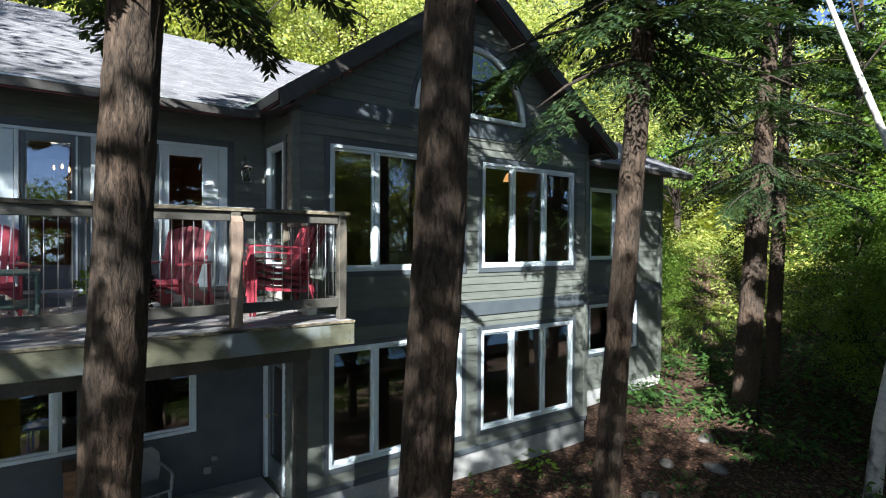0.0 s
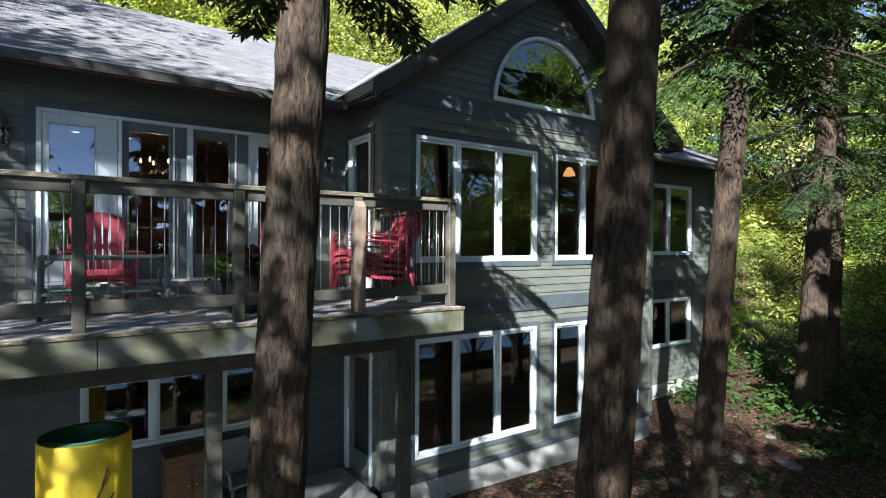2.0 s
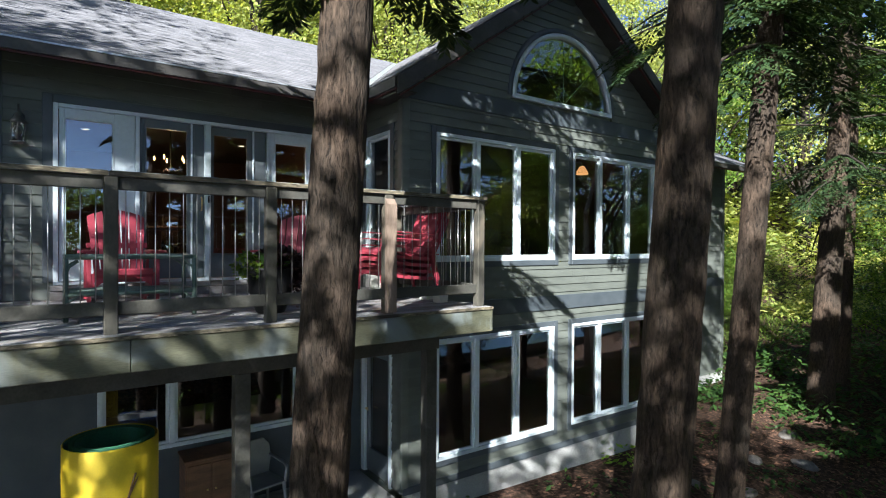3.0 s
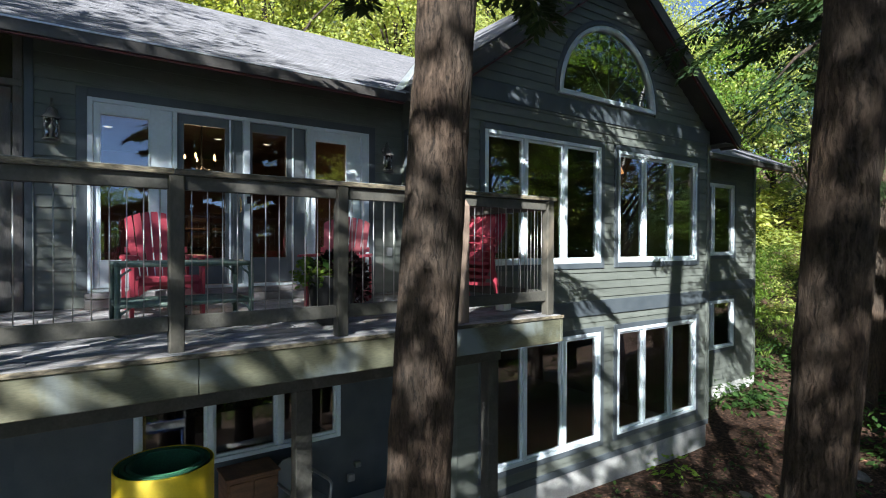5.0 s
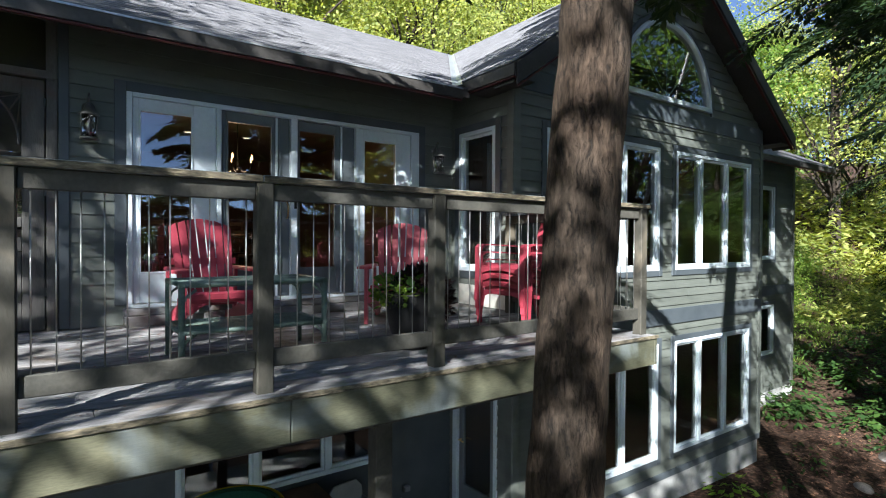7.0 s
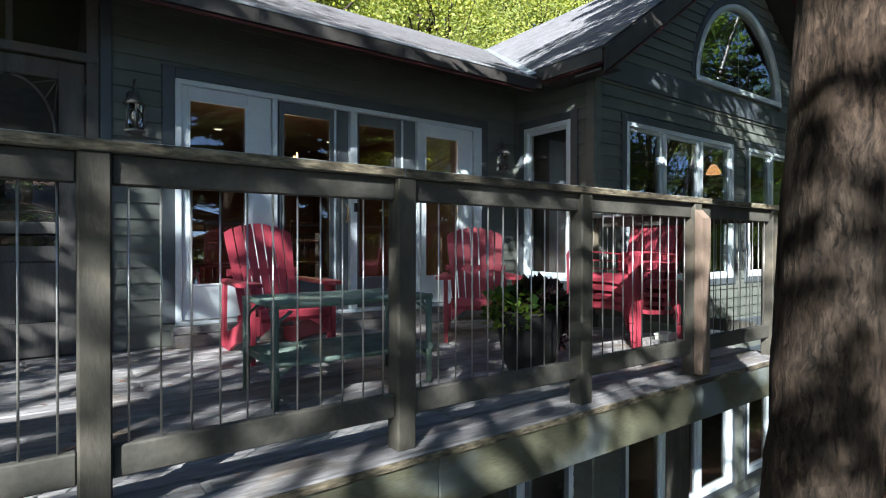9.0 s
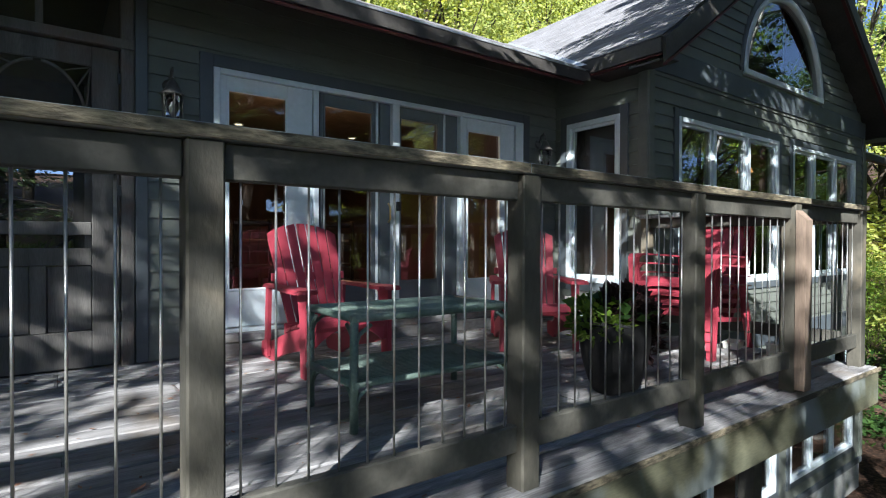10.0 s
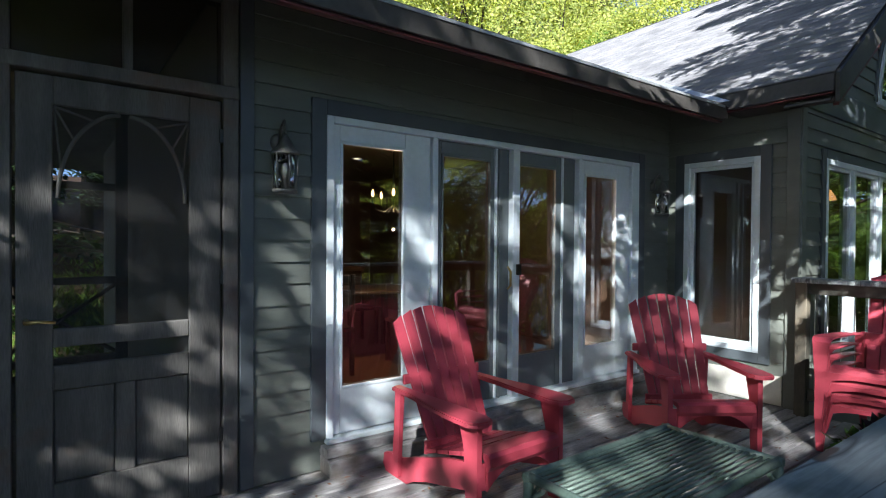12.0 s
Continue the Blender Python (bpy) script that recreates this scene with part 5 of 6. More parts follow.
def spiral(r0, r1, turns, thick, h0, h1, seg=140):
    bm = bmesh.new()
    ring = []
    for i in range(seg + 1):
        q = i / seg
        a = 2 * math.pi * turns * q + 2.0
        r = r0 + (r1 - r0) * q
        c, s = math.cos(a), math.sin(a)
        ring.append([bm.verts.new(p) for p in ((r * c, r * s, h0), ((r + thick) * c, (r + thick) * s, h0), ((r + thick) * c, (r + thick) * s, h1), (r * c, r * s, h1))])
    for p, q in zip(ring, ring[1:]):
        for k in range(4):
            bm.faces.new((p[k], p[(k + 1) % 4], q[(k + 1) % 4], q[k]))
    bm.faces.new(ring[0])
    bm.faces.new(ring[-1][::-1])
    bmesh.ops.recalc_face_normals(bm, faces=bm.faces[:])
    return bm


part("green_layer", spiral(0.235, 0.325, 2.15, 0.028, 0.0, H), M["green_foam"], roll)
bm = bmesh.new()
n = 64
rings = [[bm.verts.new((r * math.cos(2 * math.pi * k / n), r * math.sin(2 * math.pi * k / n), z)) for k in range(n)] for r, z in ((0.356, 0.0), (0.362, 0.0), (0.364, H - 0.004), (0.358, H + 0.004), (0.354, H - 0.004))]
for a, b in zip(rings, rings[1:]):
    for k in range(n):
        bm.faces.new((a[k], a[(k + 1) % n], b[(k + 1) % n], b[k])).smooth = True
part("yellow_layer", bm, M["yellow"], roll)
for pts in (((-1.75, 1.18), (-1.55, 1.26), (-1.35, 1.38), (-1.18, 1.50), (-1.08, 1.56)), ((-1.50, 1.28), (-1.30, 1.24), (-1.12, 1.31), (-0.98, 1.36)), ((-1.30, 1.42), (-1.22, 1.52), (-1.14, 1.60)), ((-1.85, 1.10), (-1.65, 1.14), (-1.45, 1.10))):
    bm = bmesh.new()
    tube(bm, [(0.3645 * math.cos(a), 0.3645 * math.sin(a), z) for a, z in pts], [0.004, 0.009, 0.011, 0.008, 0.003][:len(pts)], 5)
    part("printed_stroke", bm, M["old_wood"], roll)

# stacking garden chair, wooden cabinet, blue board
gc = thing("garden_chair", "grey moulded plastic garden chair on the patio", "chair", pose(2.20, -0.55, -3.038, 0, 0, 12))
bm = bmesh.new()
prism(bm, [(-0.24, 0.42), (0.24, 0.42), (0.27, 0.62), (0.25, 0.80), (0.16, 0.90), (-0.16, 0.90), (-0.25, 0.80), (-0.27, 0.62)], "y", 0.20, 0.225)
bmesh.ops.bevel(bm, geom=bm.edges[:], offset=0.006, segments=1, affect="EDGES")
part("backrest", bm, M["grey_plastic"], gc)
part("seat", soft_box(-0.25, 0.25, -0.24, 0.22, 0.40, 0.43, 0.01), M["grey_plastic"], gc)
for sx in (-1, 1):
    for sy, y in ((-1, -0.22), (1, 0.21)):
        bm = bmesh.new()
        tube(bm, [(sx * 0.22, y, 0.41), (sx * 0.25, y + sy * 0.03, 0)], [0.026, 0.018], 8)
        part("leg", bm, M["grey_plastic"], gc)
    bm = bmesh.new()
    tube(bm, [(sx * 0.26, 0.21, 0.66), (sx * 0.27, -0.15, 0.63), (sx * 0.26, -0.22, 0.60), (sx * 0.24, -0.22, 0.41)], 0.02, 8)
    part("armrest", bm, M["grey_plastic"], gc)
cab = thing("wooden_cabinet", "brown wooden cabinet against the basement wall", "cabinet", pose(1.62, -0.28, -3.038))
part("body", soft_box(-0.30, 0.30, -0.19, 0.22, 0.0, 0.82, 0.006), M["old_wood"], cab)
part("top", soft_box(-0.32, 0.32, -0.215, 0.24, 0.822, 0.85, 0.006), M["old_wood"], cab)
for s in (-1, 1):
    d = part("door", soft_box(*sorted((s * 0.008, s * 0.28)), -0.212, -0.192, 0.06, 0.78, 0.006), M["old_wood"], cab)
    bm = bmesh.new()
    lathe(bm, [(0.001, -0.01), (0.012, -0.008), (0.012, 0.008), (0.001, 0.01)], 10, (s * 0.05, -0.222))
    bmesh.ops.translate(bm, verts=bm.verts[:], vec=(0, 0, 0.45))
    part("knob", bm, M["brass"], d)
blue = thing("folding_table", "blue topped folding table in front of the patio", "table", pose(1.20, -3.35, -3.40, 0, 0, 8))
part("tabletop", soft_box(-0.34, 0.34, -0.24, 0.24, 0.78, 0.80, 0.006), M["grey_plastic"], blue)
for q in ((-0.36, 0.36, -0.262, -0.242), (-0.36, 0.36, 0.242, 0.262), (-0.36, -0.342, -0.242, 0.242), (0.342, 0.36, -0.242, 0.242)):
    part("edge_rim", soft_box(*q, 0.765, 0.812, 0.004), M["blue"], blue)
for sx in (-1, 1):
    for sy in (-1, 1):
        bm = bmesh.new()
        tube(bm, [(sx * 0.30, sy * 0.20, 0.78), (sx * 0.30, sy * 0.20, -0.15)], 0.014, 8)
        part("leg", bm, M["blue"], blue)
for x, z, w, h in ((3.18, -2.58, 0.09, 0.07), (3.08, -2.74, 0.10, 0.10)):
    u = thing("utility_box", "small grey utility box on the basement wall", "utility box", pose(x, -0.022, z))
    part("body", soft_box(-w / 2, w / 2, -0.06, 0, -h / 2, h / 2, 0.006), M["grey_plastic"], u)
    part("cover", soft_box(-w / 2 + 0.008, w / 2 - 0.008, -0.068, -0.0605, -h / 2 + 0.008, h / 2 - 0.008, 0.003), M["grey_plastic"], u)
vent = thing("dryer_vent", "dark wall vent high on the basement wall", "vent", pose(3.30, -0.022, -1.02))
part("hood", soft_box(-0.09, 0.09, -0.07, 0, -0.07, 0.07, 0.008), M["black"], vent)

# ---- inside the rooms ----
chandelier = thing("chandelier", "lit candle chandelier hanging in the living room", "chandelier", pose(1.45, 1.55, 1.62))
bm = bmesh.new()
tube(bm, [(0, 0, 0.0), (0, 0, 0.88)], 0.008, 6)
part("stem", bm, M["black"], chandelier)
for k in range(5):
    a = 2 * math.pi * k / 5 + 0.4
    c, s = math.cos(a), math.sin(a)
    bm = bmesh.new()
    tube(bm, [(0, 0, 0.06), (0.10 * c, 0.10 * s, -0.02), (0.19 * c, 0.19 * s, 0.01), (0.22 * c, 0.22 * s, 0.07), (0.22 * c, 0.22 * s, 0.13)], 0.007, 6)
    arm = part("arm", bm, M["black"], chandelier)
    bm = bmesh.new()
    lathe(bm, [(0.004, 0.13), (0.013, 0.145), (0.015, 0.165), (0.004, 0.205)], 10, (0.22 * c, 0.22 * s))
    part("bulb", bm, M["bulb"], arm)
lamp_l = new("chandelier_light", bpy.data.lights.new("chandelier_light", "POINT"))
lamp_l.data.energy, lamp_l.data.color, lamp_l.data.shadow_soft_size = 7.0, (1.0, 0.60, 0.32), 0.012
lamp_l.location = (1.45, 1.55, 1.42)
tagged(lamp_l, "glow of the chandelier", "light")
for x, y in ((0.42, 3.75), (1.25, 3.85), (2.19, 3.8), (3.1, 3.8)):
    d = thing("downlight", "round recessed ceiling downlight, lit", "downlight", pose(x, y, 2.497), "ceiling downlights")
    bm = bmesh.new()
    lathe(bm, [(0.001, -0.006), (0.055, -0.006), (0.055, 0.0), (0.001, 0.0)], 20)
    part("lens", bm, M["downlight"], d)
    bm = bmesh.new()
    ring = [[bm.verts.new((r * math.cos(2 * math.pi * k / 20), r * math.sin(2 * math.pi * k / 20), z)) for k in range(20)] for r, z in ((0.057, -0.01), (0.075, -0.004), (0.075, 0.002))]
    for a, b in zip(ring, ring[1:]):
        for k in range(20):
            bm.faces.new((a[k], a[(k + 1) % 20], b[(k + 1) % 20], b[k]))
    part("trim_ring", bm, M["white"], d)
pl = thing("pendant_lamp", "lit amber pendant lamp hanging in the gabled room", "lamp", pose(9.55, 0.38, 2.07))
bm = bmesh.new()
tube(bm, [(0, 0, 0.19), (0, 0, 1.02)], 0.006, 6)
part("cord", bm, M["black"], pl)
bm = bmesh.new()
lathe(bm, [(0.135, 0.0), (0.120, 0.06), (0.06, 0.17), (0.025, 0.19)], 20)
part("shade", bm, M["shade"], pl)
pl_l = new("pendant_lamp_light", bpy.data.lights.new("pendant_lamp_light", "POINT"))
pl_l.data.energy, pl_l.data.color, pl_l.data.shadow_soft_size = 1.2, (1.0, 0.58, 0.28), 0.012
pl_l.location = (9.55, 0.38, 2.12)
tagged(pl_l, "glow of the pendant lamp", "light")
# dining table and chairs seen through the doors
dt = thing("dining_table", "dark wooden dining table under the chandelier", "table", pose(1.25, 2.3, 0.002))
part("tabletop", soft_box(-0.85, 0.85, -0.45, 0.45, 0.72, 0.76, 0.01), M["dark_wood"], dt)
for sx in (-1, 1):
    for sy in (-1, 1):
        part("leg", soft_box(*sorted((sx * 0.72, sx * 0.79)), *sorted((sy * 0.34, sy * 0.41)), 0, 0.72, 0.006), M["dark_wood"], dt)


def dining_chair():
    t = thing("dining_chair", "dark wooden dining chair at the table", "chair", group="dining chairs")
    part("seat", soft_box(-0.22, 0.22, -0.22, 0.22, 0.43, 0.47, 0.01), M["dark_wood"], t)
    for sx in (-1, 1):
        part("leg", soft_box(*sorted((sx * 0.17, sx * 0.21)), -0.21, -0.17, 0, 0.43, 0.004), M["dark_wood"], t)
        part("leg", soft_box(*sorted((sx * 0.17, sx * 0.21)), 0.17, 0.21, 0, 0.98, 0.004), M["dark_wood"], t)
    for z in (0.62, 0.76, 0.90):
        part("back_rail", soft_box(-0.17, 0.17, 0.18, 0.20, z, z + 0.07, 0.004), M["dark_wood"], t)
    return t


dc = dining_chair()
dc.matrix_basis = pose(0.75, 1.65, 0.002, 0, 0, 180)
copy_thing(dc, pose(1.75, 1.65, 0.002, 0, 0, 180))
copy_thing(dc, pose(0.75, 2.95, 0.002, 0, 0, 0))
copy_thing(dc, pose(1.75, 2.95, 0.002, 0, 0, 0))
sofa = thing("sofa", "beige fabric sofa in the gabled room", "sofa", pose(7.6, 1.6, 0.002))
part("seat", soft_box(-0.95, 0.95, -0.42, 0.40, 0.12, 0.45, 0.04, 2), M["fabric"], sofa)
part("backrest", soft_box(-0.95, 0.95, 0.30, 0.52, 0.452, 0.85, 0.04, 2), M["fabric"], sofa)
for s in (-1, 1):
    part("armrest", soft_box(*sorted((s * 0.955, s * 1.12)), -0.42, 0.50, 0.05, 0.62, 0.03, 2), M["fabric"], sofa)


# ---- trees ----
def bark_trunk(name, pts, radii, material, parent, around=28, step=0.25, relief=0.0, seed=0):
    """A tapered trunk along points; relief: depth of the bark's furrows in metres."""
    pts = [Vector(p) for p in pts]
    path, rad = [], []
    for (a, ra), (b, rb) in zip(zip(pts, radii), zip(pts[1:], radii[1:])):
        k = max(1, int((b - a).length / step))
        for i in range(k):
            path.append(a.lerp(b, i / k))
            rad.append(ra + (rb - ra) * i / k)
    path.append(pts[-1])
    rad.append(radii[-1])
    verts, faces = [], []
    for p, r in zip(path, rad):
        for j in range(around):
            a = 2 * math.pi * j / around
            c, s = math.cos(a), math.sin(a)
            rr = r
            if relief:
                q = Vector((c * r * 14 + seed, s * r * 14, p.z * 2.6))
                w = noise.noise(q * 0.35 + Vector((0, 0, seed)))
                ridge = 1 - abs(noise.noise(q + Vector((w, w, 0)) * 1.5)) * 2.2
                rr = r * (1 + 0.05 * w) + relief * ridge
            verts.append((p.x + rr * c, p.y + rr * s, p.z))
    n = len(path)
    for i in range(n - 1):
        for j in range(around):
            k = (j + 1) % around
            faces.append((i * around + j, i * around + k, (i + 1) * around + k, (i + 1) * around + j))
    ob = raw(name, verts, faces, material, parent)
    for p in ob.data.polygons:
        p.use_smooth = True
    return ob


def blades(centres, ways, ups, lengths, widths):
    """One bent leaf (two quads sharing a fold would cost twice: one quad, kite-shaped) at each centre."""
    side = np.cross(ways, ups)
    side /= np.linalg.norm(side, axis=1, keepdims=True) + 1e-9
    tip = centres + ways * lengths[:, None]
    mid = centres + ways * (0.45 * lengths)[:, None]
    v = np.stack([centres, mid + side * widths[:, None] / 2, tip, mid - side * widths[:, None] / 2], 1).reshape(-1, 3)
    f = np.arange(len(v)).reshape(-1, 4)
    return v, f


def unit(v):
    return v / (np.linalg.norm(v, axis=1, keepdims=True) + 1e-9)


def spray(rs, length, twigs, per_twig, blade, droop):
    """Needle blades of one conifer limb that reaches out along +x and hangs at its end."""
    c, w, u, ln = [], [], [], []
    for i in range(twigs):
        s = (i + 0.5 + 0.4 * rs.randn()) / twigs
        s = min(max(s, 0.08), 1.0)
        base = np.array([s * length, 0, -droop * length * s * s])
        side = 1 if i % 2 else -1
        tl = length * (0.10 + 0.38 * (1 - s) ** 0.8 * min(1, 4 * s)) * (0.7 + 0.6 * rs.rand())
        d = np.array([0.75, side * (0.75 + 0.3 * rs.rand()), -0.22 - 0.35 * rs.rand()])
        d /= np.linalg.norm(d)
        for k in range(per_twig):
            q = (k + 0.3 + 0.6 * rs.rand()) / per_twig
            p = base + d * tl * q + np.array([0, 0, -0.18 * tl * q * q])
            for sd in (-1, 1):
                way = d + sd * np.array([-d[1], d[0], 0]) * (0.9 + 0.3 * rs.rand()) + np.array([0, 0, -0.25 + 0.3 * rs.randn()])
                c.append(p)
                w.append(way)
                u.append([0.25 * rs.randn(), 0.25 * rs.randn(), 1])
                ln.append(blade * (0.6 + 0.8 * rs.rand()))
    return np.array(c), unit(np.array(w)), unit(np.array(u)), np.array(ln)


def turned(v, yaw, pitch):
    cy, sy, cp, sp_ = math.cos(yaw), math.sin(yaw), math.cos(pitch), math.sin(pitch)
    r = np.array([[cy, -sy, 0], [sy, cy, 0], [0, 0, 1]]) @ np.array([[cp, 0, -sp_], [0, 1, 0], [sp_, 0, cp]])
    return v @ r.T


def conifer_crown(name, parent, z0, z1, reach, limbs, seed, material, twigs=22, per_twig=4, blade=0.16, width=0.30, droop=0.22, at=lambda z: (0, 0), taper=0.8, rise=0.12, aim=None):
    """Limbs with their needles from z0 to z1 round a trunk; reach: limb length at the bottom; aim: the heading they crowd to."""
    rs = np.random.RandomState(seed)
    V, F, off = [], [], 0
    bm = bmesh.new()
    for i in range(limbs):
        q = (i + rs.rand()) / limbs
        z = z0 + (z1 - z0) * q
        ln = reach * (1 - taper * q) * (0.65 + 0.5 * rs.rand())
        yaw, pitch = 2.4 * i + rs.rand(), rise + 0.35 * q + 0.12 * rs.randn()
        if aim is not None:
            yaw = aim + 0.7 * (2 * rs.rand() - 1)
        c, w, u, l = spray(rs, ln, twigs, per_twig, blade, droop + 0.1 * rs.rand())
        ox, oy = at(z)
        o = np.array([ox, oy, z])
        v, f = blades(turned(c, yaw, pitch) + o, turned(w, yaw, pitch), turned(u, yaw, pitch), l, l * width)
        V.append(v)
        F.append(f + off)
        off += len(v)
        d = 0.22
        line = turned(np.array([[t * ln, 0, -d * ln * t * t] for t in (0, 0.35, 0.7, 1.0)]), yaw, pitch) + o
        tube(bm, [tuple(p) for p in line], [0.012 * ln + 0.008, 0.009 * ln + 0.006, 0.006 * ln + 0.004, 0.003], 5, False)
    part("branchwork", bm, M["bark_far"], parent)
    ob = raw("crown", np.concatenate(V), np.concatenate(F), material, parent)
    return ob


def leafy_crown(name, parent, z0, z1, spread, clumps, per, leaf, seed, material, trunk_r, lean=0.9):
    """Limbs that fork to clumps of single leaves, with gaps between them; the leaves turn towards the sun."""
    rs = np.random.RandomState(seed)
    V, F, off = [], [], 0
    bm = bmesh.new()
    h = z1 - z0
    for i in range(clumps):
        q = rs.rand() ** 0.8
        z = z0 + h * (0.05 + 0.95 * q)
        r = spread * math.sin(math.pi * (0.18 + 0.80 * q)) ** 0.7 * (0.35 + 0.7 * rs.rand())
        a = rs.rand() * 6.283
        c = np.array([r * math.cos(a), r * math.sin(a), z])
        cr = spread * (0.20 + 0.16 * rs.rand())
        d = unit(rs.randn(per, 3))
        p = c + d * (cr * rs.rand(per, 1) ** 0.45) * np.array([1.25, 1.25, 0.62])
        way = unit(d * np.array([1, 1, 0.3]) + 0.5 * rs.randn(per, 3) + np.array([0, 0, -0.45]))
        up = unit(np.array([lean * sun_dir.x, lean * sun_dir.y, 1.0]) + 0.45 * rs.randn(per, 3))
        ln = leaf * (0.65 + 0.7 * rs.rand(per))
        v, f = blades(p, way, up, ln, ln * 0.72)
        V.append(v)
        F.append(f + off)
        off += len(v)
        if i % 3 == 0:
            s = Vector((0, 0, max(z0 - 0.1 * h, z - 0.35 * h)))
            e = Vector(c)
            mid = s.lerp(e, 0.5) + Vector((0, 0, 0.05 * h))
            tube(bm, [s, mid, e], [trunk_r * 0.42, trunk_r * 0.26, 0.012], 6, False)
    part("branchwork", bm, M["bark_far"], parent)
    return raw("crown", np.concatenate(V), np.concatenate(F), material, parent)


# the three near trunks, with high crowns
def near_tree(label, base, lean, r0, r1, top, crown_z, reach, limbs, seed, low=None, shade_limbs=None):
    """base: x, y at the deck's height; lean: metres of drift per metre up."""
    g = ground_height(base[0] - 3.5 * lean[0], base[1] - 3.5 * lean[1])
    t = thing("hemlock_tree", label, "tree", pose(base[0] + lean[0] * g, base[1] + lean[1] * g, g), "hemlocks by the house")

    def line(z):
        return lean[0] * z, lean[1] * z

    hs = [-0.3, 0.0, 0.5, 3.0, 6.0, 9.0, top - g]
    rs = [r0 * 1.5, r0 * 1.32, r0 * 1.10, r0, r1, r1 * 0.72, 0.03]
    bark_trunk("trunk", [(*line(z), z) for z in hs], rs, M["bark"], t, 72, 0.035, 0.011, seed)
    conifer_crown("crown", t, crown_z - g, top - g, reach, limbs, seed, M["needle"], 40, 9, 0.13, 0.5, at=line, taper=0.55)
    if low:
        conifer_crown("crown", t, low[0] - g, low[1] - g, low[2], low[3], seed + 100, M["needle"], 46, 15, 0.085, 0.32, droop=0.38, at=line, taper=0.1, rise=-0.12)
    # limbs above the view, added to shade the wall beside the deck
    if shade_limbs:
        conifer_crown("crown", t, shade_limbs[0] - g, shade_limbs[1] - g, shade_limbs[2], shade_limbs[3], seed + 200, M["needle"], 40, 10, 0.13, 0.5, at=line, taper=0.1, rise=0.05, aim=shade_limbs[4])
    return t


near_tree("tall hemlock trunk with furrowed brown bark before the deck", (1.565, -4.235), (0.045, -0.035), 0.185, 0.165, 9.5, 5.1, 2.4, 32, 21, (2.7, 3.2, 1.4, 8), (3.6, 4.9, 2.3, 9, 2.25))
near_tree("tall hemlock trunk with furrowed brown bark near the gable", (3.165, -5.77), (0.008, -0.065), 0.165, 0.15, 11.0, 6.2, 2.3, 26, 22)
near_tree("thick dark hemlock trunk in the woods beyond the house", (14.55, -2.65), (0.045, -0.035), 0.25, 0.21, 10.5, 5.0, 2.6, 16, 24, (1.6, 5.2, 2.6, 15))
near_tree("slim dark hemlock trunk behind the thicker one", (16.6, -2.3), (0.03, -0.02), 0.17, 0.14, 10.0, 5.4, 2.4, 12, 25, (2.0, 4.8, 2.0, 8))
near_tree("slim leaning hemlock trunk beside the gable", (7.12, -4.35), (0.032, -0.06), 0.155, 0.14, 11.5, 4.4, 2.8, 24, 23, (2.9, 5.0, 2.0, 22))


def hemlock(seed, height, reach, limbs, low=0.22, label="dark green hemlock with drooping limbs", taper=0.8, twigs=24, per_twig=4, blade=0.20, width=0.34):
    t = thing("hemlock_tree", label, "tree", group="forest conifers")
    bark_trunk("trunk", [(0, 0, -0.5), (0, 0, height * 0.5), (0, 0, height)], [0.022 * height, 0.014 * height, 0.02], M["bark_far"], t, 14, 0.6, 0.006, seed)
    conifer_crown("crown", t, low * height, height, reach, limbs, seed, M["needle"], twigs, per_twig, blade, width, taper=taper)
    return t


def maple(seed, height, spread, material, label, leaf=0.13, clumps=80, per=225):
    t = thing("maple_tree", label, "tree", group="forest broadleaf trees")
    bark_trunk("trunk", [(0, 0, -0.5), (0.1, 0.05, height * 0.4), (0, 0.1, height * 0.85)], [0.017 * height, 0.012 * height, 0.02], M["bark_far"], t, 12, 0.8, 0.0, seed)
    leafy_crown("crown", t, height * 0.22, height, spread, clumps, per, leaf, seed, M[material], 0.012 * height)
    return t


def stand(t, x, y, turn=0.0, size=1.0, drop=0.0):
    t.matrix_basis = pose(x, y, ground_height(x, y) - drop, 0, 0, turn)
    t.scale = (size,) * 3
    return t


def again(t, x, y, turn, size):
    c = copy_thing(t, pose(x, y, ground_height(x, y), 0, 0, turn))
    c.scale = (size,) * 3
    return c


h1, h2 = hemlock(31, 14.5, 3.3, 46, 0.42, taper=0.5, twigs=40, per_twig=8, blade=0.25, width=0.6), hemlock(32, 15, 3.2, 80, 0.10)
m1 = maple(41, 12, 3.6, "maple", "sunlit yellow-green broadleaf tree behind the house")
m2 = maple(42, 11, 3.2, "beech", "leafy green broadleaf tree at the clearing")
m3 = maple(43, 14, 3.8, "maple", "tall sunlit yellow-green broadleaf tree on the slope")
stand(h1, 13.5, -22.5, 179, 1.1)
stand(h2, 19.0, -6.6, 40, 0.75)
stand(m1, 3.0, 17, 0)
stand(m2, 33.0, 17.0, 0)
stand(m3, 9.5, 19, 60)
fr = random.Random(7)
# unseen shade trees added on the lake side, towards the sun, to dapple light
for which, x, y, turn, s in ((m2, -8.55, -8.52, 98, 1.36), (m2, -5.01, -13.81, 282, 1.4), (m2, -9.57, -4.72, 245, 0.94), (m2, -8.54, -1.65, 141, 1.4), (h1, -18.27, -11.46, 54, 1.18), (h1, 3.6, -12.8, 80, 0.9),
                             (m1, 8.5, -13.5, 15, 0.9), (h1, 6.1, -11.8, 60, 0.95), (m1, 9.6, -10.6, 140, 0.7), (m1, 12.5, -11.5, 200, 0.95)):
    again(which, x, y, turn, s)
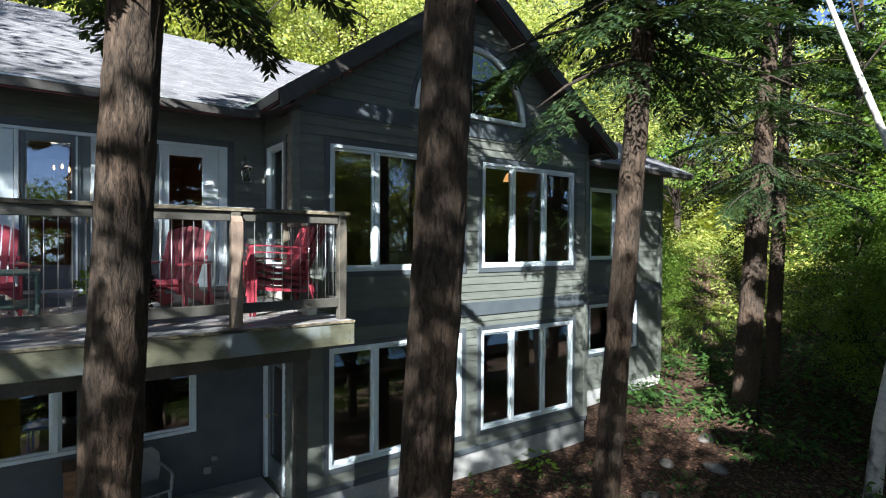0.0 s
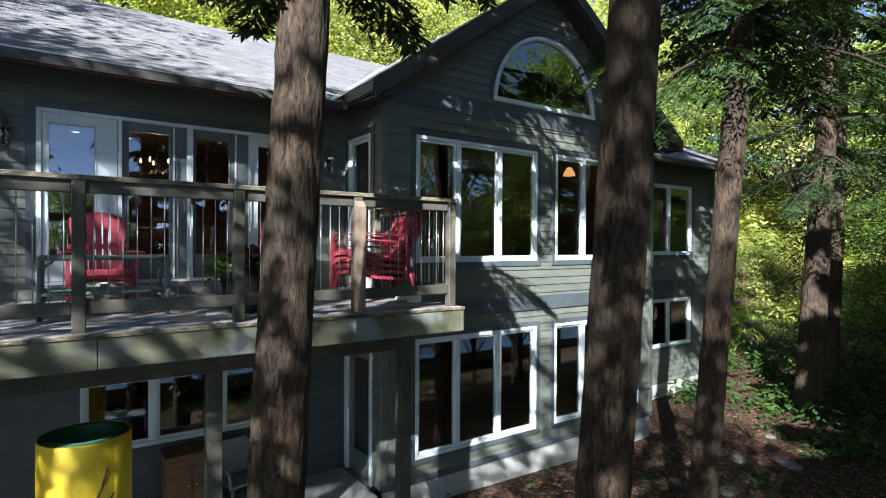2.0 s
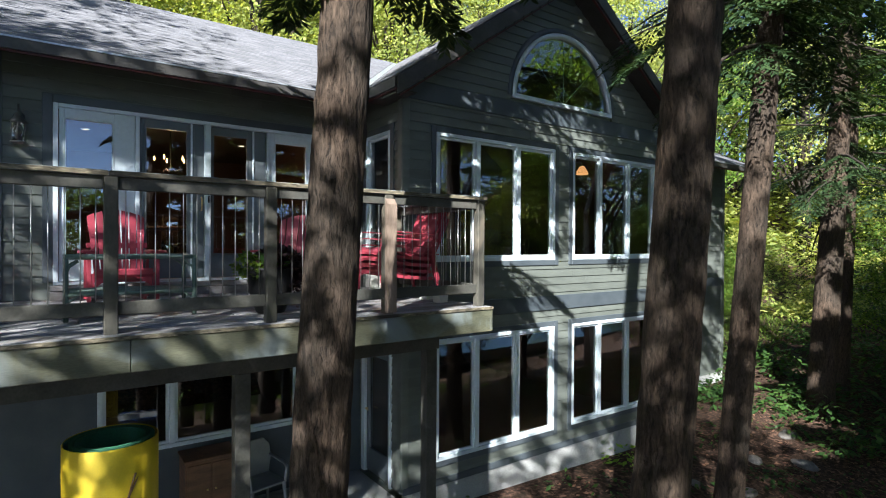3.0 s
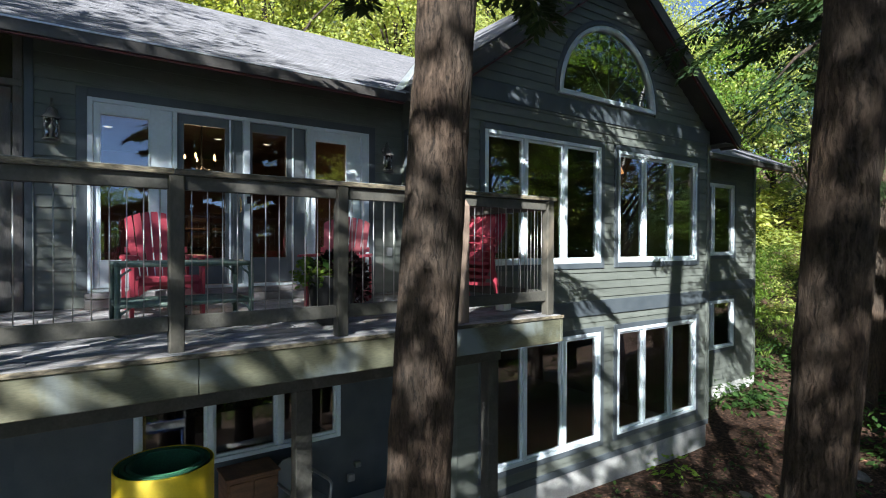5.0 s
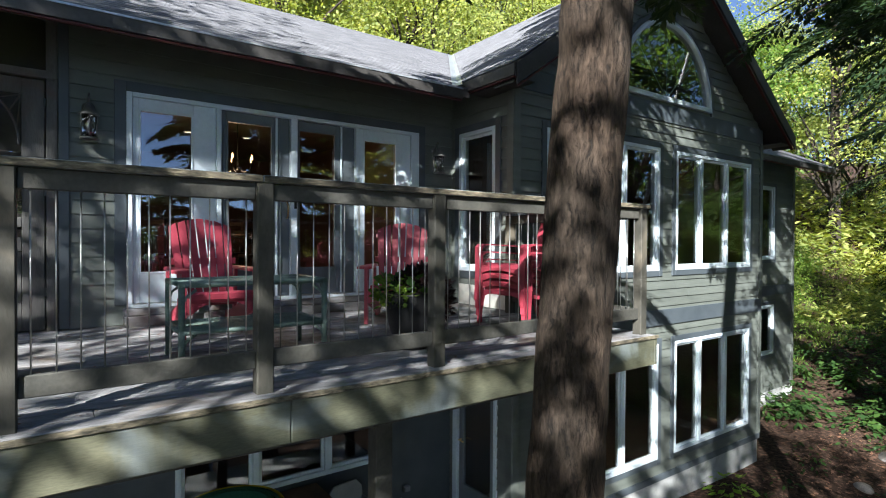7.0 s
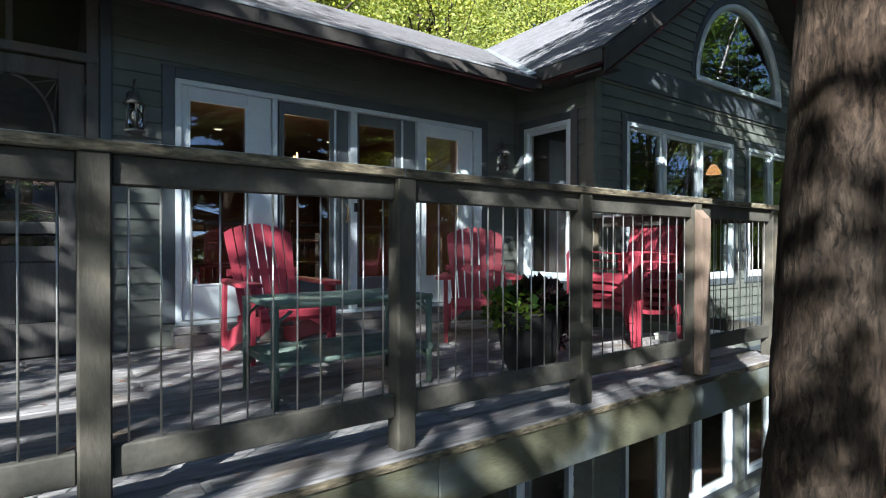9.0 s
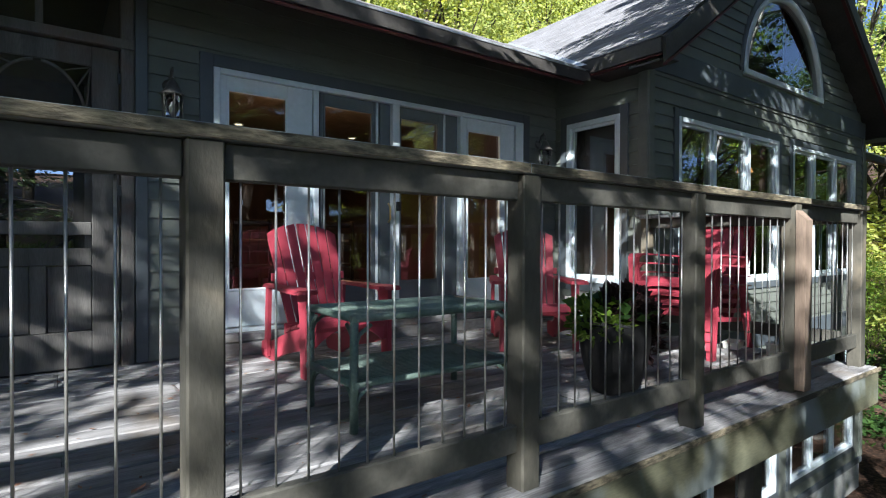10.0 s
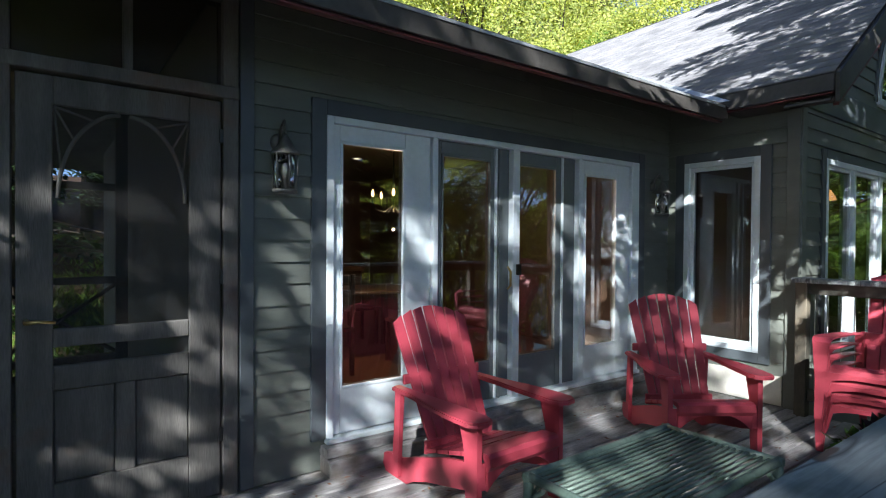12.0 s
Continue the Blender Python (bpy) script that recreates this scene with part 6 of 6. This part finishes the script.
# the wooded shore between the house and the lake, with sky between the crowns
for x, y, s, which in ((1.0, -19.5, 1.0, m2), (5.5, -18.5, 0.8, m2), (9.6, -19.5, 0.7, m1), (14.5, -18.5, 0.75, m2), (20.0, -19.5, 0.8, m1), (25.5, -16.0, 0.8, m2), (31.0, -14.0, 0.9, m2),
                       (12.5, -16.5, 1.15, m1), (21.0, -12.0, 1.6, m2), (27.5, -13.5, 1.1, m1), (17.0, -12.6, 0.9, h1), (22.5, -15.5, 1.1, h1), (-2.0, -22.0, 1.0, m2), (-14.0, 1.5, 1.0, h2), (-12.0, -2.5, 0.9, m2), (-17.0, 5.0, 1.2, h2), (-13.0, 8.0, 1.1, m2), (-2.2, 12.5, 0.9, h2)):
    again(which, x, y, fr.uniform(0, 360), s)
# behind the house
for i in range(22):
    x = -12 + i * 2.1 + fr.uniform(-0.8, 0.8)
    y = (14, 18, 23)[i % 3] + fr.uniform(-1, 1)
    again((m1, m3, m1, m2)[i % 4], x, y, fr.uniform(-40, 40), fr.uniform(0.85, 1.25))
for i in range(17):
    again((m1, m3)[i % 2], -24 + i * 4.0, 27 + fr.uniform(-2, 2), fr.uniform(-40, 40), fr.uniform(1.3, 1.7))
for i in range(16):
    again((m3, m1, h2)[i % 3], -20 + i * 4.2, 32 + fr.uniform(-3, 3), fr.uniform(-40, 40), fr.uniform(1.2, 1.7))
# a white birch leaning at the wood's edge
birch = thing("birch_tree", "slim white birch with peeling bark at the wood edge", "tree", pose(13.2, -5.0, ground_height(13.2, -5.0)))
bark_trunk("trunk", [(0, -0.3, -0.3), (0, -0.45, 1.5), (0, -0.75, 3.6), (0, -0.80, 5.4), (0, -0.28, 7.0), (0, 0.25, 8.6), (0, 0.7, 10.0), (0, 1.3, 11.5)], [0.14, 0.12, 0.09, 0.068, 0.058, 0.05, 0.035, 0.015], M["birch"], birch, 24, 0.25, 0.003, 9)
leafy_crown("crown", birch, 7.5, 12.5, 1.8, 12, 110, 0.10, 77, M["beech"], 0.05)
# right-hand woods: dark conifers and saplings before a sunlit clearing
for x, y, s, which in ((16.5, 1.3, 0.40, m2), (15.6, -5.2, 0.42, m2), (17.6, -3.7, 0.5, m2), (18.4, 2.6, 0.36, m2), (17.6, -6.0, 0.55, m2), (21.5, -2.6, 0.85, h2), (20.8, -5.2, 0.8, m2), (23.5, -3.4, 1.0, m2),
                       (25.5, -5.5, 1.0, m2), (29.0, -8.5, 1.2, m2), (16.5, -12.0, 0.9, m2), (28.0, 16.0, 1.0, m1), (23.0, 14.5, 0.95, m1)):
    again(which, x, y, fr.uniform(0, 360), s)
for i in range(15):
    a, d = radians(44 + 2.6 * i), (41, 50, 58)[i % 3] + fr.uniform(-2, 2)
    again((m1, m3, m2, m1)[i % 4], 1 + d * math.sin(a), -8.6 + d * math.cos(a), fr.uniform(-40, 40), fr.uniform(1.2, 1.6))
# the far lake shore closes the view behind the camera
for i in range(18):
    a = -85 + i * 10
    x, y = 90 * math.sin(radians(a)), -20 - 80 * math.cos(radians(a))
    c = copy_thing((m2, m1, m3)[i % 3], pose(x, y, -9.5, 0, 0, fr.uniform(0, 360)))
    c.scale = (1.6, 1.6, 1.0)


# ---- undergrowth ----
def scatter(name, label, n, where, size, material, seed, lift, cluster=1, flat=0.3, width=0.5):
    """Low leaves over the ground; where(rs) gives a spot."""
    rs = np.random.RandomState(seed)
    C, W, U, L = [], [], [], []
    for _ in range(n):
        x, y = where(rs)
        z = ground_height(x, y)
        r, h = 0.25 + 0.35 * rs.rand(), lift * (0.3 + 0.9 * rs.rand())
        for _ in range(cluster):
            a = rs.rand() * 6.283
            q = rs.rand() ** 0.6
            C.append((x + r * q * math.cos(a), y + r * q * math.sin(a), z + h * (1 - 0.6 * q * q) * (0.35 + 0.65 * rs.rand())))
            W.append((math.cos(a), math.sin(a), 0.3 * rs.randn() - flat))
            U.append((0.4 * rs.randn(), 0.4 * rs.randn(), 1))
            L.append(size * (0.5 + rs.rand()))
    L = np.array(L)
    v, f = blades(np.array(C), unit(np.array(W)), unit(np.array(U)), L, L * width)
    return tagged(raw(name, v, f, M[material]), label, "undergrowth", kind="stuff")


def right_woods(rs):
    return 12.5 + 19 * rs.rand() ** 1.1, -9 + 10 * rs.rand()


def house_foot(rs):
    return 5 + 11 * rs.rand(), -1.7 - 3.5 * rs.rand() ** 1.5 if rs.rand() < 0.9 else -0.4


scatter("undergrowth", "low green ferns and seedlings in the woods", 620, right_woods, 0.15, "fern", 61, 0.7, 34)
scatter("seedlings", "sparse seedlings on the litter by the house", 70, house_foot, 0.10, "fern", 62, 0.25, 22)
scatter("bright_undergrowth", "sunlit leafy brush at the clearing", 700, lambda rs: (24 + 19 * rs.rand(), 0 + 17 * rs.rand()), 0.20, "maple", 63, 1.3, 40)
scatter("foundation_plant", "lime-green leafy plant by the concrete foundation", 2, lambda rs: (8.30 + 0.2 * rs.rand(), -1.68 - 0.12 * rs.rand()), 0.11, "hosta", 66, 0.42, 42)
scatter("shore_brush", "leafy brush on the slope above the lake", 260, lambda rs: (-14 + 36 * rs.rand(), -12 - 8 * rs.rand()), 0.17, "beech", 65, 1.4, 36)
scatter("clearing_brush", "sunlit yellow-green brush on the rise beyond the clearing", 800, lambda rs: (35 + 27 * rs.rand(), -14 + 42 * rs.rand()), 0.42, "maple", 68, 3.6, 46)
# the lawn takes the darker fern colour to stand in for its shade
scatter("lawn", "shaded green lawn behind the porch", 1700, lambda rs: (-9 + 9 * rs.rand(), 4.4 + 9 * rs.rand()), 0.20, "fern", 67, 0.10, 13, -0.8, 0.14)
scatter("meadow_grass", "sunlit grass behind the house", 7000, lambda rs: (-10 + 45 * rs.rand(), 9 + 9 * rs.rand()) if rs.rand() < 0.5 else (17 + 24 * rs.rand(), 1 + 14 * rs.rand()), 0.22, "grass", 64, 0.16, 12, -1.0, 0.12)


# ---- stones on the forest floor ----
stone_rng = random.Random(12)
for x, y, r in ((9.6, -3.2, 0.16), (10.9, -2.7, 0.15), (11.6, -3.3, 0.22), (9.0, -2.6, 0.11), (12.6, -2.6, 0.20)):
    st = thing("rock", "flat pale stone half sunk in leaf litter", "rock", pose(x, y, ground_height(x, y) + 0.01, 0, 0, stone_rng.uniform(0, 360)), "stones beside the house")
    bm = bmesh.new()
    bmesh.ops.create_icosphere(bm, subdivisions=3, radius=r)
    for v in bm.verts:
        k = 1 + 0.35 * noise.noise(v.co * (2.2 / r) * 0.35 + Vector((x, y, 0))) + 0.12 * noise.noise(v.co * (6 / r) * 0.35 + Vector((y, x, 0)))
        v.co = Vector((v.co.x * k * 1.2, v.co.y * k * 0.85, v.co.z * k * 0.38))
    part("stone", bm, M["stone"], st)


# ---- litter on the deck ----
def litter(n, seed, size, where, z):
    rs = np.random.RandomState(seed)
    C = np.array([(*where(rs), z + 0.004 * rs.rand()) for _ in range(n)])
    a = rs.rand(n) * 6.283
    W = unit(np.stack([np.cos(a), np.sin(a), 0.12 * rs.randn(n)], 1))
    U = unit(np.stack([0.2 * rs.randn(n), 0.2 * rs.randn(n), np.ones(n)], 1))
    L = size * (0.4 + rs.rand(n))
    return blades(C, W, U, L, L * (0.25 + 0.4 * rs.rand(n)))


v, f = litter(420, 71, 0.035, lambda rs: (-2.2 + 6.0 * rs.rand(), -3.1 + 3.0 * rs.rand() ** 0.8), FLOOR + 0.004)
tagged(raw("fallen_leaves", v, f, M["leaf_litter_piece"]), "dry leaves and needles scattered on the deck", "leaf litter", kind="stuff")
v, f = litter(120, 72, 0.03, lambda rs: (-2.0 + 5.8 * rs.rand(), -0.22 - 0.12 * rs.rand()), FLOOR + 0.004)
tagged(raw("swept_needles", v, f, M["leaf_litter_piece"]), "dry needles along the door sill", "leaf litter", kind="stuff")

v, f = litter(2600, 73, 0.09, lambda rs: (6 + 8.5 * rs.rand(), -1.6 - 4.4 * rs.rand()), 0.0)
v = v + np.repeat(np.array([[0.0, 0.0, ground_height(p[0], p[1]) + 0.012] for p in v[::4]]), 4, axis=0)
tagged(raw("forest_leaves", v, f, M["leaf_litter_piece"]), "russet fallen leaves on the ground by the house", "leaf litter", kind="stuff")
